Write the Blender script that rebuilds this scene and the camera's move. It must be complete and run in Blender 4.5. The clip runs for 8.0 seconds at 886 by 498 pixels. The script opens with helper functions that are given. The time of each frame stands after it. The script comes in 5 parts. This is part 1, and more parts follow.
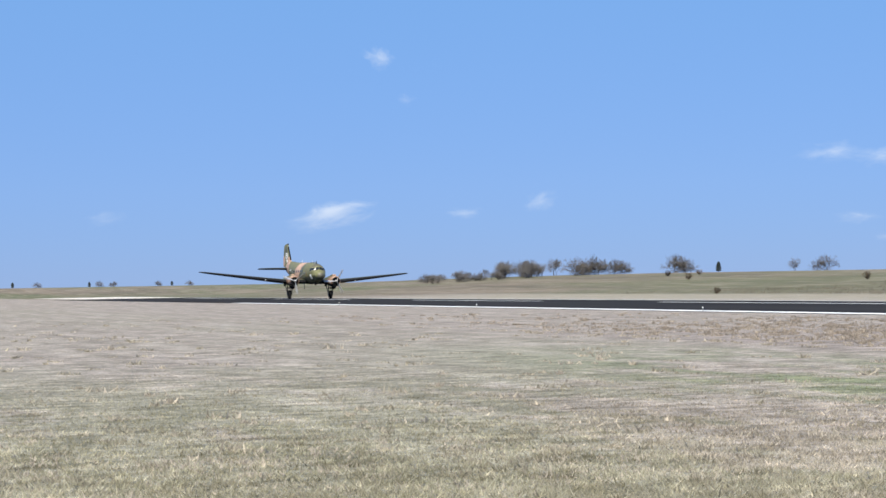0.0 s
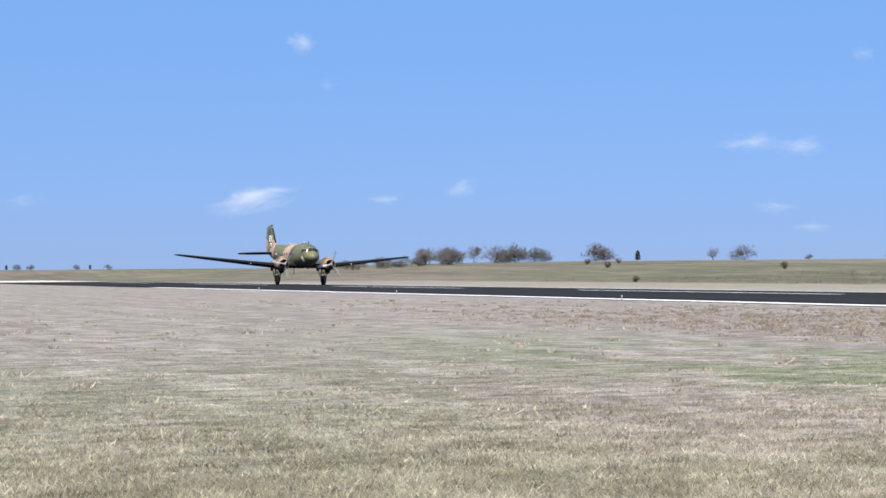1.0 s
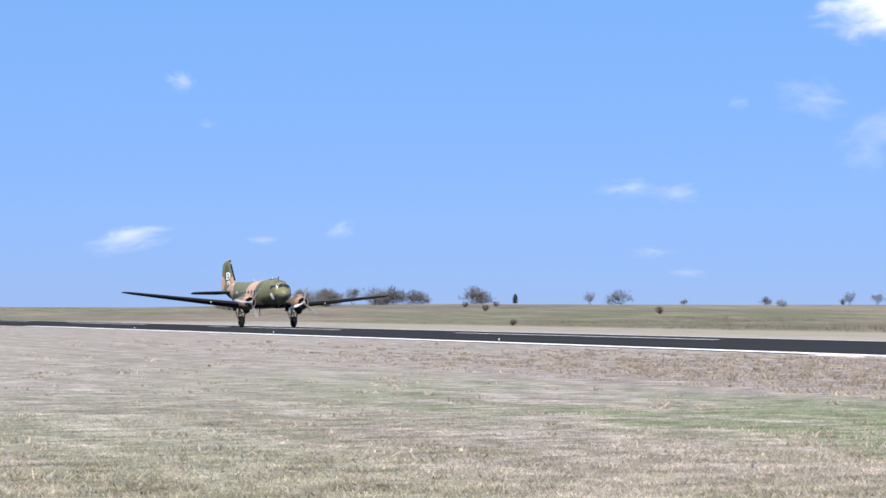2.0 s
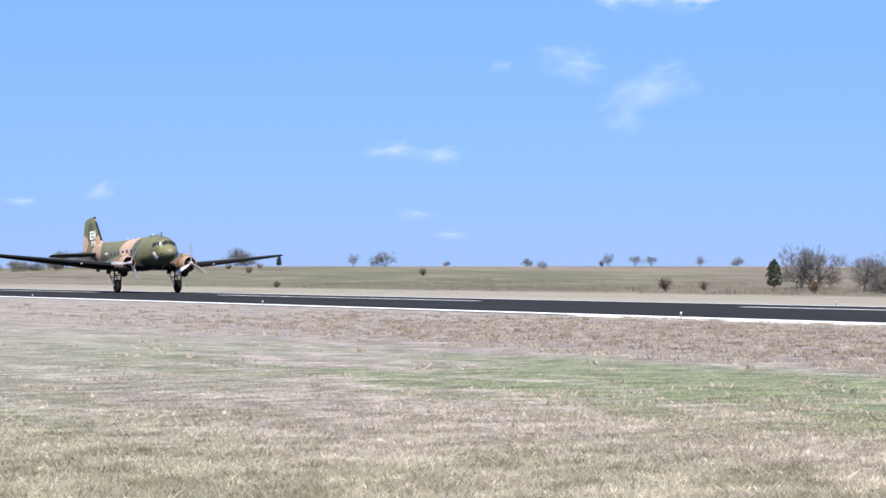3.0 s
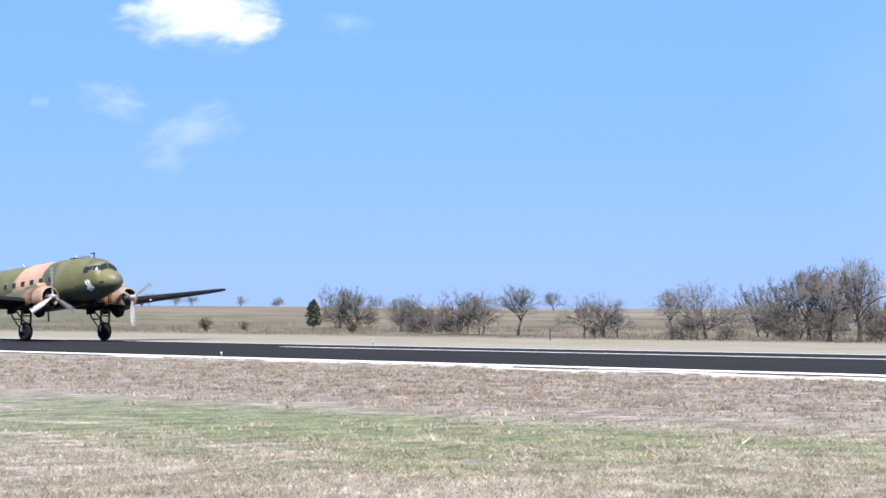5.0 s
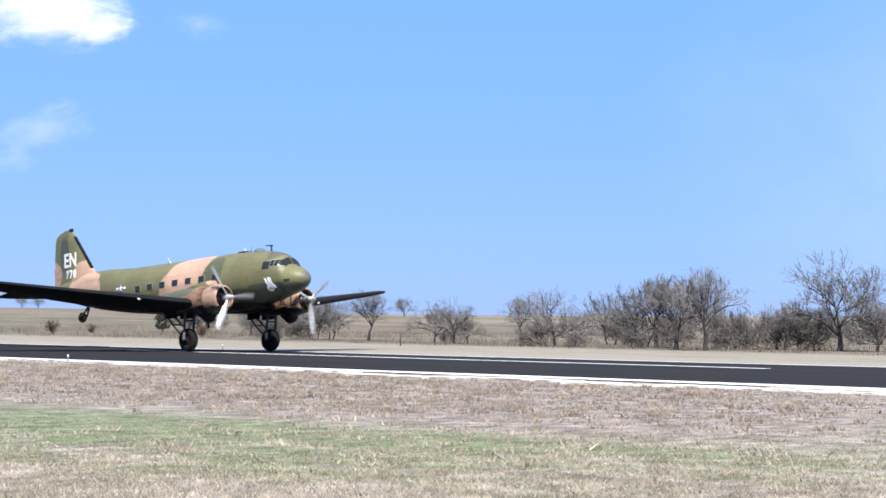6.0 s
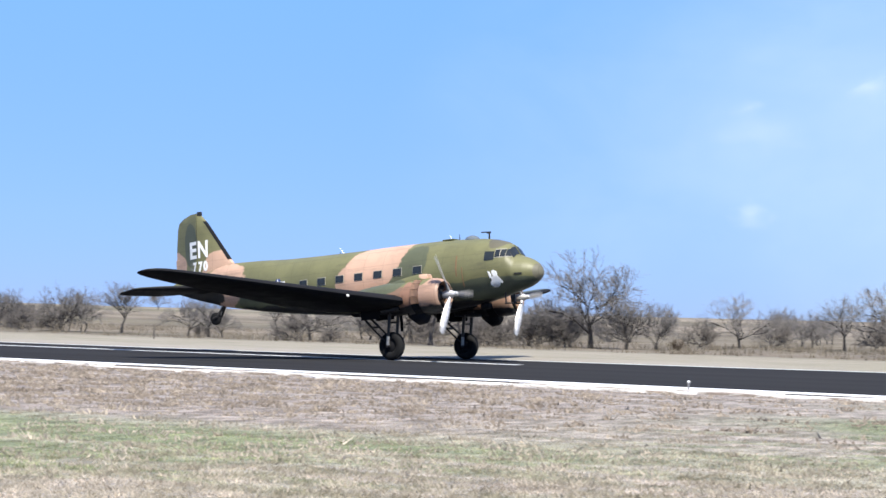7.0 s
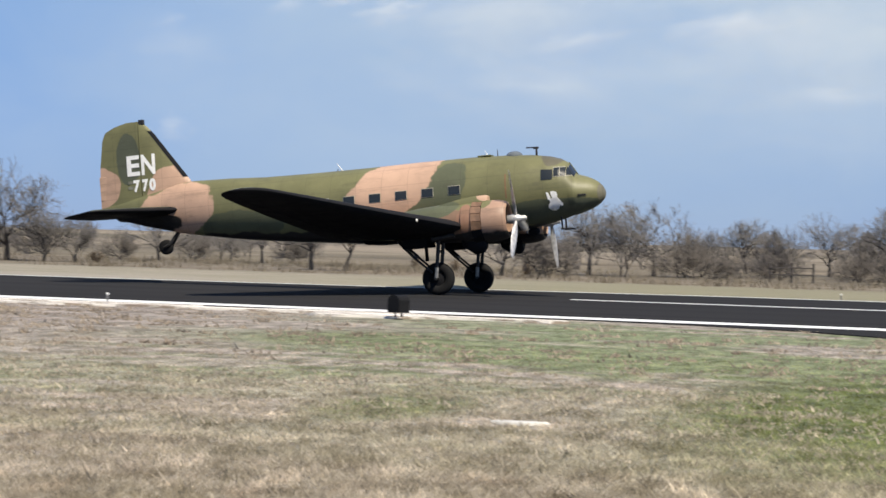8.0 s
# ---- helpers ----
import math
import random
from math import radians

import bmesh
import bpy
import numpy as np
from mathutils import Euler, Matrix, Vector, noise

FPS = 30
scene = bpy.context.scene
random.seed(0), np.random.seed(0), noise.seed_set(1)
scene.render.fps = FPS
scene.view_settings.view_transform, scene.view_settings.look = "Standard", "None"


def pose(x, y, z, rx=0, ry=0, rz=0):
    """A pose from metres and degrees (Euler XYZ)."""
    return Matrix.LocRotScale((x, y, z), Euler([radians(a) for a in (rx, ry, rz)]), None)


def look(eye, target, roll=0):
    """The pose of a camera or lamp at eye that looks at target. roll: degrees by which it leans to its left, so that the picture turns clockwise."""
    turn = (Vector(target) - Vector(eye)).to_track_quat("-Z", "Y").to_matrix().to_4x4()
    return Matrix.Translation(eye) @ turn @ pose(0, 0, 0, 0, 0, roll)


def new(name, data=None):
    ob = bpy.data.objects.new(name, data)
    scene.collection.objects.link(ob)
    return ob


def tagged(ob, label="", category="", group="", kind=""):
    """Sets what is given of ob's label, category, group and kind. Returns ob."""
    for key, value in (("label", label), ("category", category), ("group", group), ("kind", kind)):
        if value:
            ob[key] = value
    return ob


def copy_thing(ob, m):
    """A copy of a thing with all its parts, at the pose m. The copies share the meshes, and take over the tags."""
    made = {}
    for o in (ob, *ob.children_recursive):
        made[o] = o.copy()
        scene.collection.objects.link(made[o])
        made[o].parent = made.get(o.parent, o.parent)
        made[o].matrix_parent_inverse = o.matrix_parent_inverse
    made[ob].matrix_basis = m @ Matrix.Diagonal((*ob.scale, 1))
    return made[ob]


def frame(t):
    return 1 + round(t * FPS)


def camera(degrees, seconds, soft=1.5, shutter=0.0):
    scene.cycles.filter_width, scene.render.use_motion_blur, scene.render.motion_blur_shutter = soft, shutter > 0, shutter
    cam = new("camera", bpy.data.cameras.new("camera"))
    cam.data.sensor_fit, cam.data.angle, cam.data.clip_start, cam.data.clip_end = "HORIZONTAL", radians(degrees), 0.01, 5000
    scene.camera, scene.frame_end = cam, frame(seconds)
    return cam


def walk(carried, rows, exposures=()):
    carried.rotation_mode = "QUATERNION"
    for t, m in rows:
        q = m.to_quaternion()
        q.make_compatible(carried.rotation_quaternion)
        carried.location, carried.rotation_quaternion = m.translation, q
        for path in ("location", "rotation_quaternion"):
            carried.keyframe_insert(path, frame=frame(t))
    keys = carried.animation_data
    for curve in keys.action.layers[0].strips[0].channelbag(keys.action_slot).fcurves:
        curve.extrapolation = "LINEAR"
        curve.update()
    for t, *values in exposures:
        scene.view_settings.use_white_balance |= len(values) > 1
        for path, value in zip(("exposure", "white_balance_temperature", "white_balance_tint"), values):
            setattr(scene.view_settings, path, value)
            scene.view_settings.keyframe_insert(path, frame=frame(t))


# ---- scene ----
# camera: stands still on the grass and pans with the landing aircraft
EYE = (0.0, 0.0, 1.718)
PAN = (
    (0.0, 91.04, 0.986, 70.971), (0.2, 90.975, 0.671, 70.65), (0.5, 89.754, 0.423, 70.412), (0.7, 89.984, 0.4, 69.694),
    (1.0, 90.609, 0.485, 68.594), (1.2, 91.27, 0.614, 68.21), (2.3, 91.705, 0.304, 63.384), (2.5, 91.509, 0.906, 62.181),
    (2.8, 90.806, 0.243, 59.476), (3.0, 90.725, -0.021, 57.922), (3.2, 91.082, -0.177, 56.325), (3.5, 91.75, -0.21, 54.05),
    (3.7, 91.615, -0.31, 52.051), (4.0, 91.525, -0.43, 49.537), (4.2, 91.61, -0.31, 48.596), (4.5, 91.43, -0.02, 47.569),
    (4.8, 91.91, -0.14, 46.108), (5.0, 91.935, -0.15, 44.289), (5.2, 92.29, -0.17, 42.913), (6.3, 91.719, -1.059, 38.654),
    (6.5, 91.597, -1.27, 37.587), (6.8, 92.068, -1.336, 35.193), (7.0, 92.097, -1.371, 32.567), (7.2, 92.093, -1.406, 29.474),
    (7.3, 91.968, -1.418, 28.252), (7.5, 91.252, -1.45, 24.719), (7.7, 90.989, -1.366, 21.383), (7.8, 90.51, -1.55, 19.70),
    (8.0, 89.924, -1.626, 15.39),
)
cam = camera(25.97, 8.0, soft=1.52, shutter=0.1)
walk(cam, [(t, pose(*EYE, rx, ry, rz)) for t, rx, ry, rz in PAN],
     exposures=((0.0, 0.44, 6680, 6), (2.5, 0.66, 6500, 10), (4.5, 0.80, 6500, 10), (7.0, 0.80, 6480, 9), (7.5, 0.63, 6580, 8), (8.0, 0.33, 7280, 8)))

# ---- daylight: high spring sun from the camera's side ----
SUN_WAY = Vector((0.55, -0.46, 1.0)).normalized()
world = bpy.data.worlds.new("sky")
scene.world = world
world.use_nodes = True
wt = world.node_tree
sky = wt.nodes.new("ShaderNodeTexSky")
sky.sky_type, sky.sun_disc = "NISHITA", False
sky.sun_elevation = math.asin(SUN_WAY.z)
sky.sun_rotation = math.atan2(SUN_WAY.x, SUN_WAY.y)
sky.altitude, sky.air_density, sky.dust_density, sky.ozone_density = 1500, 1.0, 0.0, 6.0
wt.nodes["Background"].inputs["Strength"].default_value = 0.065
clean = wt.nodes.new("ShaderNodeMix")
clean.data_type, clean.blend_type = "RGBA", "MULTIPLY"
clean.inputs[0].default_value, clean.inputs[7].default_value = 1.0, (0.68, 0.93, 1.36, 1.0)
wt.links.new(sky.outputs[0], clean.inputs[6])
haze = wt.nodes.new("ShaderNodeMix")
haze.data_type = "RGBA"
haze.inputs[0].default_value, haze.inputs[7].default_value = 0.65, (3.2, 5.05, 10.1, 1.0)
wt.links.new(clean.outputs[2], haze.inputs[6])
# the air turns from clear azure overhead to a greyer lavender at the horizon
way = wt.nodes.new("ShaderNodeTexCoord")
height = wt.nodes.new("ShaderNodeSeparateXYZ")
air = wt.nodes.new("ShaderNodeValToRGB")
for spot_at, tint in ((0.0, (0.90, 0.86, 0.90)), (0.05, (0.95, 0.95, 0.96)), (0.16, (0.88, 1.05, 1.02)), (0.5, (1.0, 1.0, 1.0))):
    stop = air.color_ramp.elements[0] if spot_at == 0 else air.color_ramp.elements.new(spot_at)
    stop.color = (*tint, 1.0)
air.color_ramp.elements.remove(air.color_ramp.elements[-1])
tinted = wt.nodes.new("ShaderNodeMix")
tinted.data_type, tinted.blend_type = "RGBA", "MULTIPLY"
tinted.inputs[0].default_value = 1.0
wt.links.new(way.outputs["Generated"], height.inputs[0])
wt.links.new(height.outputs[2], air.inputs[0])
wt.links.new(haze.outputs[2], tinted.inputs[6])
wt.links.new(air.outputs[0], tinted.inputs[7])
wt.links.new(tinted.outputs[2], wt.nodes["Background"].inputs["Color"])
sun = new("sun", bpy.data.lights.new("sun", "SUN"))
sun.data.energy, sun.data.angle, sun.data.color = 5.0, radians(0.53), (1.0, 0.95, 0.87)
sun.matrix_basis = look(SUN_WAY * 100, (0, 0, 0))


# ---- materials ----
class Nodes:
    """A short way to write a node material."""

    def __init__(self, name, rough=0.8, metal=0.0):
        self.m = bpy.data.materials.new(name)
        self.m.use_nodes = True
        self.t = self.m.node_tree
        self.b = self.t.nodes["Principled BSDF"]
        self.b.inputs["Roughness"].default_value = rough
        self.b.inputs["Metallic"].default_value = metal
        self.coord = self.t.nodes.new("ShaderNodeTexCoord").outputs["Object"]

    def put(self, value, socket):
        if hasattr(value, "links") and hasattr(value, "is_output"):
            self.t.links.new(value, socket)
        else:
            if isinstance(value, tuple) and len(value) == 3 and socket.type == "RGBA":
                value = (*value, 1.0)
            socket.default_value = value

    def math(self, op, a, b=0.0, c=0.0, clamp=False):
        n = self.t.nodes.new("ShaderNodeMath")
        n.operation, n.use_clamp = op, clamp
        for v, s in zip((a, b, c), n.inputs):
            self.put(v, s)
        return n.outputs[0]

    def place(self, scale=(1, 1, 1), move=(0, 0, 0), src=None):
        n = self.t.nodes.new("ShaderNodeMapping")
        self.put(src or self.coord, n.inputs["Vector"])
        n.inputs["Scale"].default_value, n.inputs["Location"].default_value = scale, move
        return n.outputs[0]

    def noise(self, scale, detail=4.0, rough=0.6, at=None, distort=0.0):
        n = self.t.nodes.new("ShaderNodeTexNoise")
        self.put(at or self.coord, n.inputs["Vector"])
        for k, v in (("Scale", scale), ("Detail", detail), ("Roughness", rough), ("Distortion", distort)):
            n.inputs[k].default_value = v
        return n.outputs["Fac"]

    def ramp(self, fac, lo, hi, a=0.0, b=1.0):
        n = self.t.nodes.new("ShaderNodeMapRange")
        n.interpolation_type = "SMOOTHSTEP"
        self.put(fac, n.inputs[0])
        for i, v in zip((1, 2, 3, 4), (lo, hi, a, b)):
            n.inputs[i].default_value = v
        return n.outputs[0]

    def mix(self, fac, a, b, mode="MIX"):
        n = self.t.nodes.new("ShaderNodeMix")
        n.data_type, n.blend_type = "RGBA", mode
        self.put(fac, n.inputs[0])
        self.put(a, n.inputs[6])
        self.put(b, n.inputs[7])
        return n.outputs[2]

    def axes(self, src=None):
        n = self.t.nodes.new("ShaderNodeSeparateXYZ")
        self.put(src or self.coord, n.inputs[0])
        return n.outputs

    def island(self):
        return self.t.nodes.new("ShaderNodeNewGeometry").outputs["Random Per Island"]

    def each(self):
        return self.t.nodes.new("ShaderNodeObjectInfo").outputs["Random"]

    def colour(self, value):
        self.put(value, self.b.inputs["Base Color"])
        return self

    def rough(self, value):
        self.put(value, self.b.inputs["Roughness"])
        return self

    def bump(self, height, depth=0.01, strength=0.6):
        n = self.t.nodes.new("ShaderNodeBump")
        n.inputs["Strength"].default_value, n.inputs["Distance"].default_value = strength, depth
        self.put(height, n.inputs["Height"])
        self.t.links.new(n.outputs[0], self.b.inputs["Normal"])
        return self


def field_colour(n):
    """Winter pasture: straw, grey thatch and greener bands that run along the runway."""
    x, y, _ = n.axes()
    big = n.noise(0.12, 3, 0.55, n.place((0.45, 1.0, 1.0)))
    mid = n.noise(0.9, 4, 0.65, n.place((0.4, 1.0, 1.0), (7, 3, 0)))
    fine = n.noise(9.0, 3, 0.7, n.place((0.6, 1.0, 1.0)))
    straw = n.mix(n.ramp(fine, 0.3, 0.7), (0.26, 0.222, 0.172), (0.46, 0.405, 0.335))
    thatch = n.mix(n.ramp(fine, 0.3, 0.7), (0.185, 0.152, 0.122), (0.345, 0.295, 0.245))
    c = n.mix(n.ramp(mid, 0.38, 0.66), straw, thatch)
    clump = n.noise(2.3, 5, 0.68, n.place((1.0, 0.42, 1.0), (1, 8, 0)))
    streak = n.noise(0.55, 4, 0.65, n.place((0.10, 1.0, 1.0), (2, 5, 0)))
    c = n.mix(n.ramp(streak, 0.36, 0.52, 0.35, 0.0), c, (0.16, 0.135, 0.10))
    c = n.mix(n.ramp(streak, 0.55, 0.70, 0.0, 0.35), c, (0.50, 0.455, 0.38))
    # brownish belt beside the runway shoulder
    belt = n.math("MULTIPLY", n.ramp(n.math("ADD", y, n.math("MULTIPLY", mid, 5.0)), 24.0, 28.0), n.ramp(y, 46.0, 42.0))
    belt = n.math("MULTIPLY", belt, n.math("MULTIPLY", n.ramp(x, -74.0, -44.0, 0.12, 1.0), n.ramp(x, -12.0, -26.0, 0.2, 1.0)))
    heath = n.mix(n.ramp(n.noise(1.7, 5, 0.72, n.place((0.8, 0.45, 1.0), (9, 2, 0))), 0.42, 0.56), (0.37, 0.315, 0.268), (0.20, 0.162, 0.136))
    c = n.mix(n.math("MULTIPLY", belt, 0.75), c, heath)
    green = n.mix(n.ramp(fine, 0.3, 0.75), (0.125, 0.152, 0.066), (0.275, 0.298, 0.165))
    band = n.math("MULTIPLY", n.ramp(y, 12.5, 16.5, 0.42, 1.0), n.ramp(n.math("ADD", y, n.math("MULTIPLY", mid, 4.0)), 27.2, 23.2))
    near = n.math("MULTIPLY", n.ramp(x, -58.0, -22.0, 0.15, 1.0), n.ramp(x, -6.0, -15.0, 0.3, 1.0))
    patch = n.ramp(n.math("ADD", n.math("MULTIPLY", big, 0.6), n.math("MULTIPLY", mid, 0.4)), 0.42, 0.53)
    lush = n.math("MULTIPLY", n.ramp(x, -18.0, -7.0, 0.0, 1.3), n.math("MULTIPLY", n.ramp(y, 47.5, 44.0), n.ramp(y, 19.0, 26.0)))
    lush = n.math("MAXIMUM", n.math("MULTIPLY", band, near), lush)
    c = n.mix(n.math("MULTIPLY", lush, n.math("MULTIPLY", patch, 0.9)), c, green)
    # fresh green patches beside the taxiway
    for gx, gy, wide, deep, lush_top in ((-0.7, 22.0, 2.8, 7.9, 0.95), (-5.9, 19.6, 0.95, 2.2, 0.7), (-11.0, 34.0, 2.2, 3.5, 0.55)):
        vx = n.math("DIVIDE", n.math("SUBTRACT", x, gx), wide)
        vy = n.math("DIVIDE", n.math("SUBTRACT", y, gy), deep)
        away = n.math("ADD", n.math("SQRT", n.math("ADD", n.math("MULTIPLY", vx, vx), n.math("MULTIPLY", vy, vy))), n.math("MULTIPLY", mid, 1.1))
        c = n.mix(n.ramp(away, 1.75, 1.0, 0.0, lush_top), c, n.mix(n.ramp(fine, 0.3, 0.75), (0.078, 0.102, 0.033), (0.168, 0.192, 0.072)))
    # tussocks and bare spots, with the tussocks' shaded sides put into the colour
    c = n.mix(n.ramp(clump, 0.50, 0.59, 0.0, 0.85), c, n.mix(1.0, c, (0.60, 0.585, 0.53), "MULTIPLY"))
    c = n.mix(n.ramp(clump, 0.47, 0.39, 0.0, 0.9), c, n.mix(1.0, c, (1.42, 1.37, 1.36), "MULTIPLY"))
    c = n.mix(1.0, c, (0.885, 0.897, 0.935), "MULTIPLY")
    # far side: pale mown verge, then rough brown pasture with greener strips
    verge = n.mix(n.ramp(n.noise(0.9, 5, 0.75, n.place((0.14, 1, 1))), 0.36, 0.64), (0.325, 0.288, 0.225), (0.215, 0.192, 0.13))
    verge = n.mix(n.ramp(y, 84.0, 76.0, 0.0, 0.6), verge, (0.32, 0.285, 0.24))
    verge = n.mix(n.ramp(x, -38.0, -14.0, 0.0, 0.7), verge, (0.205, 0.19, 0.108))
    rough_field = n.mix(n.ramp(n.noise(0.05, 5, 0.65, n.place((0.25, 1, 1))), 0.36, 0.64), (0.195, 0.155, 0.108), (0.105, 0.085, 0.058))
    leafy = n.math("MULTIPLY", n.ramp(n.noise(0.022, 3, 0.5, n.place((0.3, 1, 1), (3, 9, 0))), 0.42, 0.60), n.math("MAXIMUM", n.ramp(x, -110.0, -230.0, 0.15, 0.8), n.ramp(x, -330.0, -430.0, 0.0, 1.3)))
    rough_field = n.mix(leafy, rough_field, (0.105, 0.11, 0.052))
    pale = n.math("MULTIPLY", n.ramp(n.noise(0.03, 3, 0.5, n.place((0.2, 1, 1), (5, 2, 0))), 0.45, 0.56), n.ramp(y, 170.0, 240.0))
    rough_field = n.mix(n.math("MULTIPLY", pale, 0.8), rough_field, (0.27, 0.222, 0.165))
    tracks = n.noise(0.30, 6, 0.72, n.place((0.22, 1, 1), (1, 4, 0)))
    rough_field = n.mix(n.ramp(tracks, 0.50, 0.62, 0.0, 0.6), rough_field, (0.25, 0.212, 0.152))
    rough_field = n.mix(n.ramp(tracks, 0.47, 0.36, 0.0, 0.6), rough_field, (0.085, 0.078, 0.045))
    c = n.mix(n.math("MULTIPLY", n.ramp(y, 62.0, 64.0), n.ramp(x, -300.0, -220.0)), c, verge)
    far = n.math("MAXIMUM", n.ramp(n.math("ADD", y, n.math("MULTIPLY", mid, 8.0)), 100.0, 112.0), n.math("MULTIPLY", n.ramp(x, -250.0, -320.0), n.ramp(y, 44.0, 52.0)))
    c = n.mix(far, c, rough_field)
    return c, fine, mid


def make_ground():
    n = Nodes("winter_pasture", 0.95)
    c, fine, mid = field_colour(n)
    return n.colour(c).bump(n.math("ADD", n.math("MULTIPLY", n.noise(3.5, 4, 0.65), 1.6), fine), 0.10, 0.9).m


def make_grass():
    n = Nodes("dry_grass_blades", 0.85)
    c, fine, mid = field_colour(n)
    tuft = n.noise(1.25, 3, 0.6, n.place((1.0, 0.8, 1.0), (3, 6, 0)))
    c = n.mix(n.ramp(tuft, 0.50, 0.66, 0.0, 0.75), c, n.mix(1.0, c, (0.56, 0.53, 0.50), "MULTIPLY"))
    c = n.mix(n.ramp(tuft, 0.50, 0.36, 0.0, 0.8), c, n.mix(1.0, c, (1.22, 1.21, 1.19), "MULTIPLY"))
    c = n.mix(n.island(), n.mix(1.0, c, (0.66, 0.655, 0.64), "MULTIPLY"), n.mix(1.0, c, (1.20, 1.19, 1.165), "MULTIPLY"))
    return thin(n, c)


def thin(n, c):
    """Thin leaves and twigs, lit from above and through the blade alike."""
    top, under = n.t.nodes.new("ShaderNodeBsdfDiffuse"), n.t.nodes.new("ShaderNodeBsdfTranslucent")
    both = n.t.nodes.new("ShaderNodeAddShader")
    for k, (leaf, z) in enumerate(((top, 1.0), (under, -1.0))):
        way = n.t.nodes.new("ShaderNodeCombineXYZ")
        way.inputs[2].default_value = z
        n.put(c, leaf.inputs["Color"])
        n.t.links.new(way.outputs[0], leaf.inputs["Normal"])
        n.t.links.new(leaf.outputs[0], both.inputs[k])
    n.t.links.new(both.outputs[0], n.t.nodes["Material Output"].inputs["Surface"])
    n.t.nodes.remove(n.b)
    return n.m


def make_tussock():
    n = Nodes("brown_tussock_blades", 0.9)
    patch = n.noise(0.6, 3, 0.6)
    c = n.mix(n.ramp(patch, 0.35, 0.65), (0.165, 0.138, 0.112), (0.25, 0.212, 0.172))
    _, y, _ = n.axes()
    straw = n.mix(n.ramp(patch, 0.4, 0.6), (0.298, 0.262, 0.216), (0.205, 0.184, 0.142))
    c = n.mix(n.ramp(n.math("ADD", y, n.math("MULTIPLY", patch, 6.0)), 30.0, 26.0), c, straw)
    return thin(n, n.mix(n.island(), n.mix(1.0, c, (0.55, 0.55, 0.55), "MULTIPLY"), n.mix(1.0, c, (1.35, 1.33, 1.3), "MULTIPLY")))


def make_asphalt():
    n = Nodes("runway_asphalt", 1.0)
    streak = n.noise(0.5, 4, 0.6, n.place((0.03, 1.0, 1.0)))
    grain = n.noise(40.0, 2, 0.7)
    c = n.mix(n.ramp(streak, 0.3, 0.7), (0.017, 0.0168, 0.0175), (0.028, 0.0275, 0.028))
    c = n.mix(n.math("MULTIPLY", grain, 0.35), c, (0.04, 0.04, 0.043))
    n.b.inputs["Specular IOR Level"].default_value = 0.03
    return n.colour(c).bump(grain, 0.004, 0.4).m


def make_line_paint():
    n = Nodes("white_line_paint", 0.8)
    worn = n.noise(2.2, 5, 0.7, n.place((0.5, 2.0, 1.0)))
    return n.colour(n.mix(n.ramp(worn, 0.60, 0.72, 0, 0.5), (0.80, 0.80, 0.78), (0.35, 0.35, 0.34))).m


def make_pale_stone():
    n = Nodes("pale_caliche", 0.9)
    g = n.noise(3.0, 5, 0.7, n.place((0.16, 1.4, 1.0)))
    return n.colour(n.mix(n.ramp(g, 0.46, 0.57), (0.78, 0.73, 0.66), (0.29, 0.235, 0.18))).bump(g, 0.02).m


def plain(name, colour, rough=0.6, metal=0.0, vary=0.25, scale=6.0, gloss=0.5):
    n = Nodes(name, rough, metal)
    n.b.inputs["Specular IOR Level"].default_value = gloss
    g = n.noise(scale, 4, 0.6)
    dark = tuple(v * (1 - vary) for v in colour)
    light = tuple(min(1.0, v * (1 + vary)) for v in colour)
    return n.colour(n.mix(n.ramp(g, 0.3, 0.7), dark, light)).rough(n.ramp(g, 0.3, 0.7, rough * 0.85, min(1, rough * 1.15))).m


def make_twig(name, colour):
    n = Nodes(name, 0.95)
    return thin(n, n.mix(n.island(), tuple(v * 0.65 for v in colour), tuple(v * 1.3 for v in colour)))


OLIVE, DEEP, TAN, BLACK = (0.150, 0.145, 0.064), (0.080, 0.088, 0.054), (0.48, 0.308, 0.212), (0.012, 0.012, 0.013)
MOSS, GREY_NOSE, UMBER = (0.092, 0.099, 0.054), (0.135, 0.125, 0.085), (0.105, 0.095, 0.06)


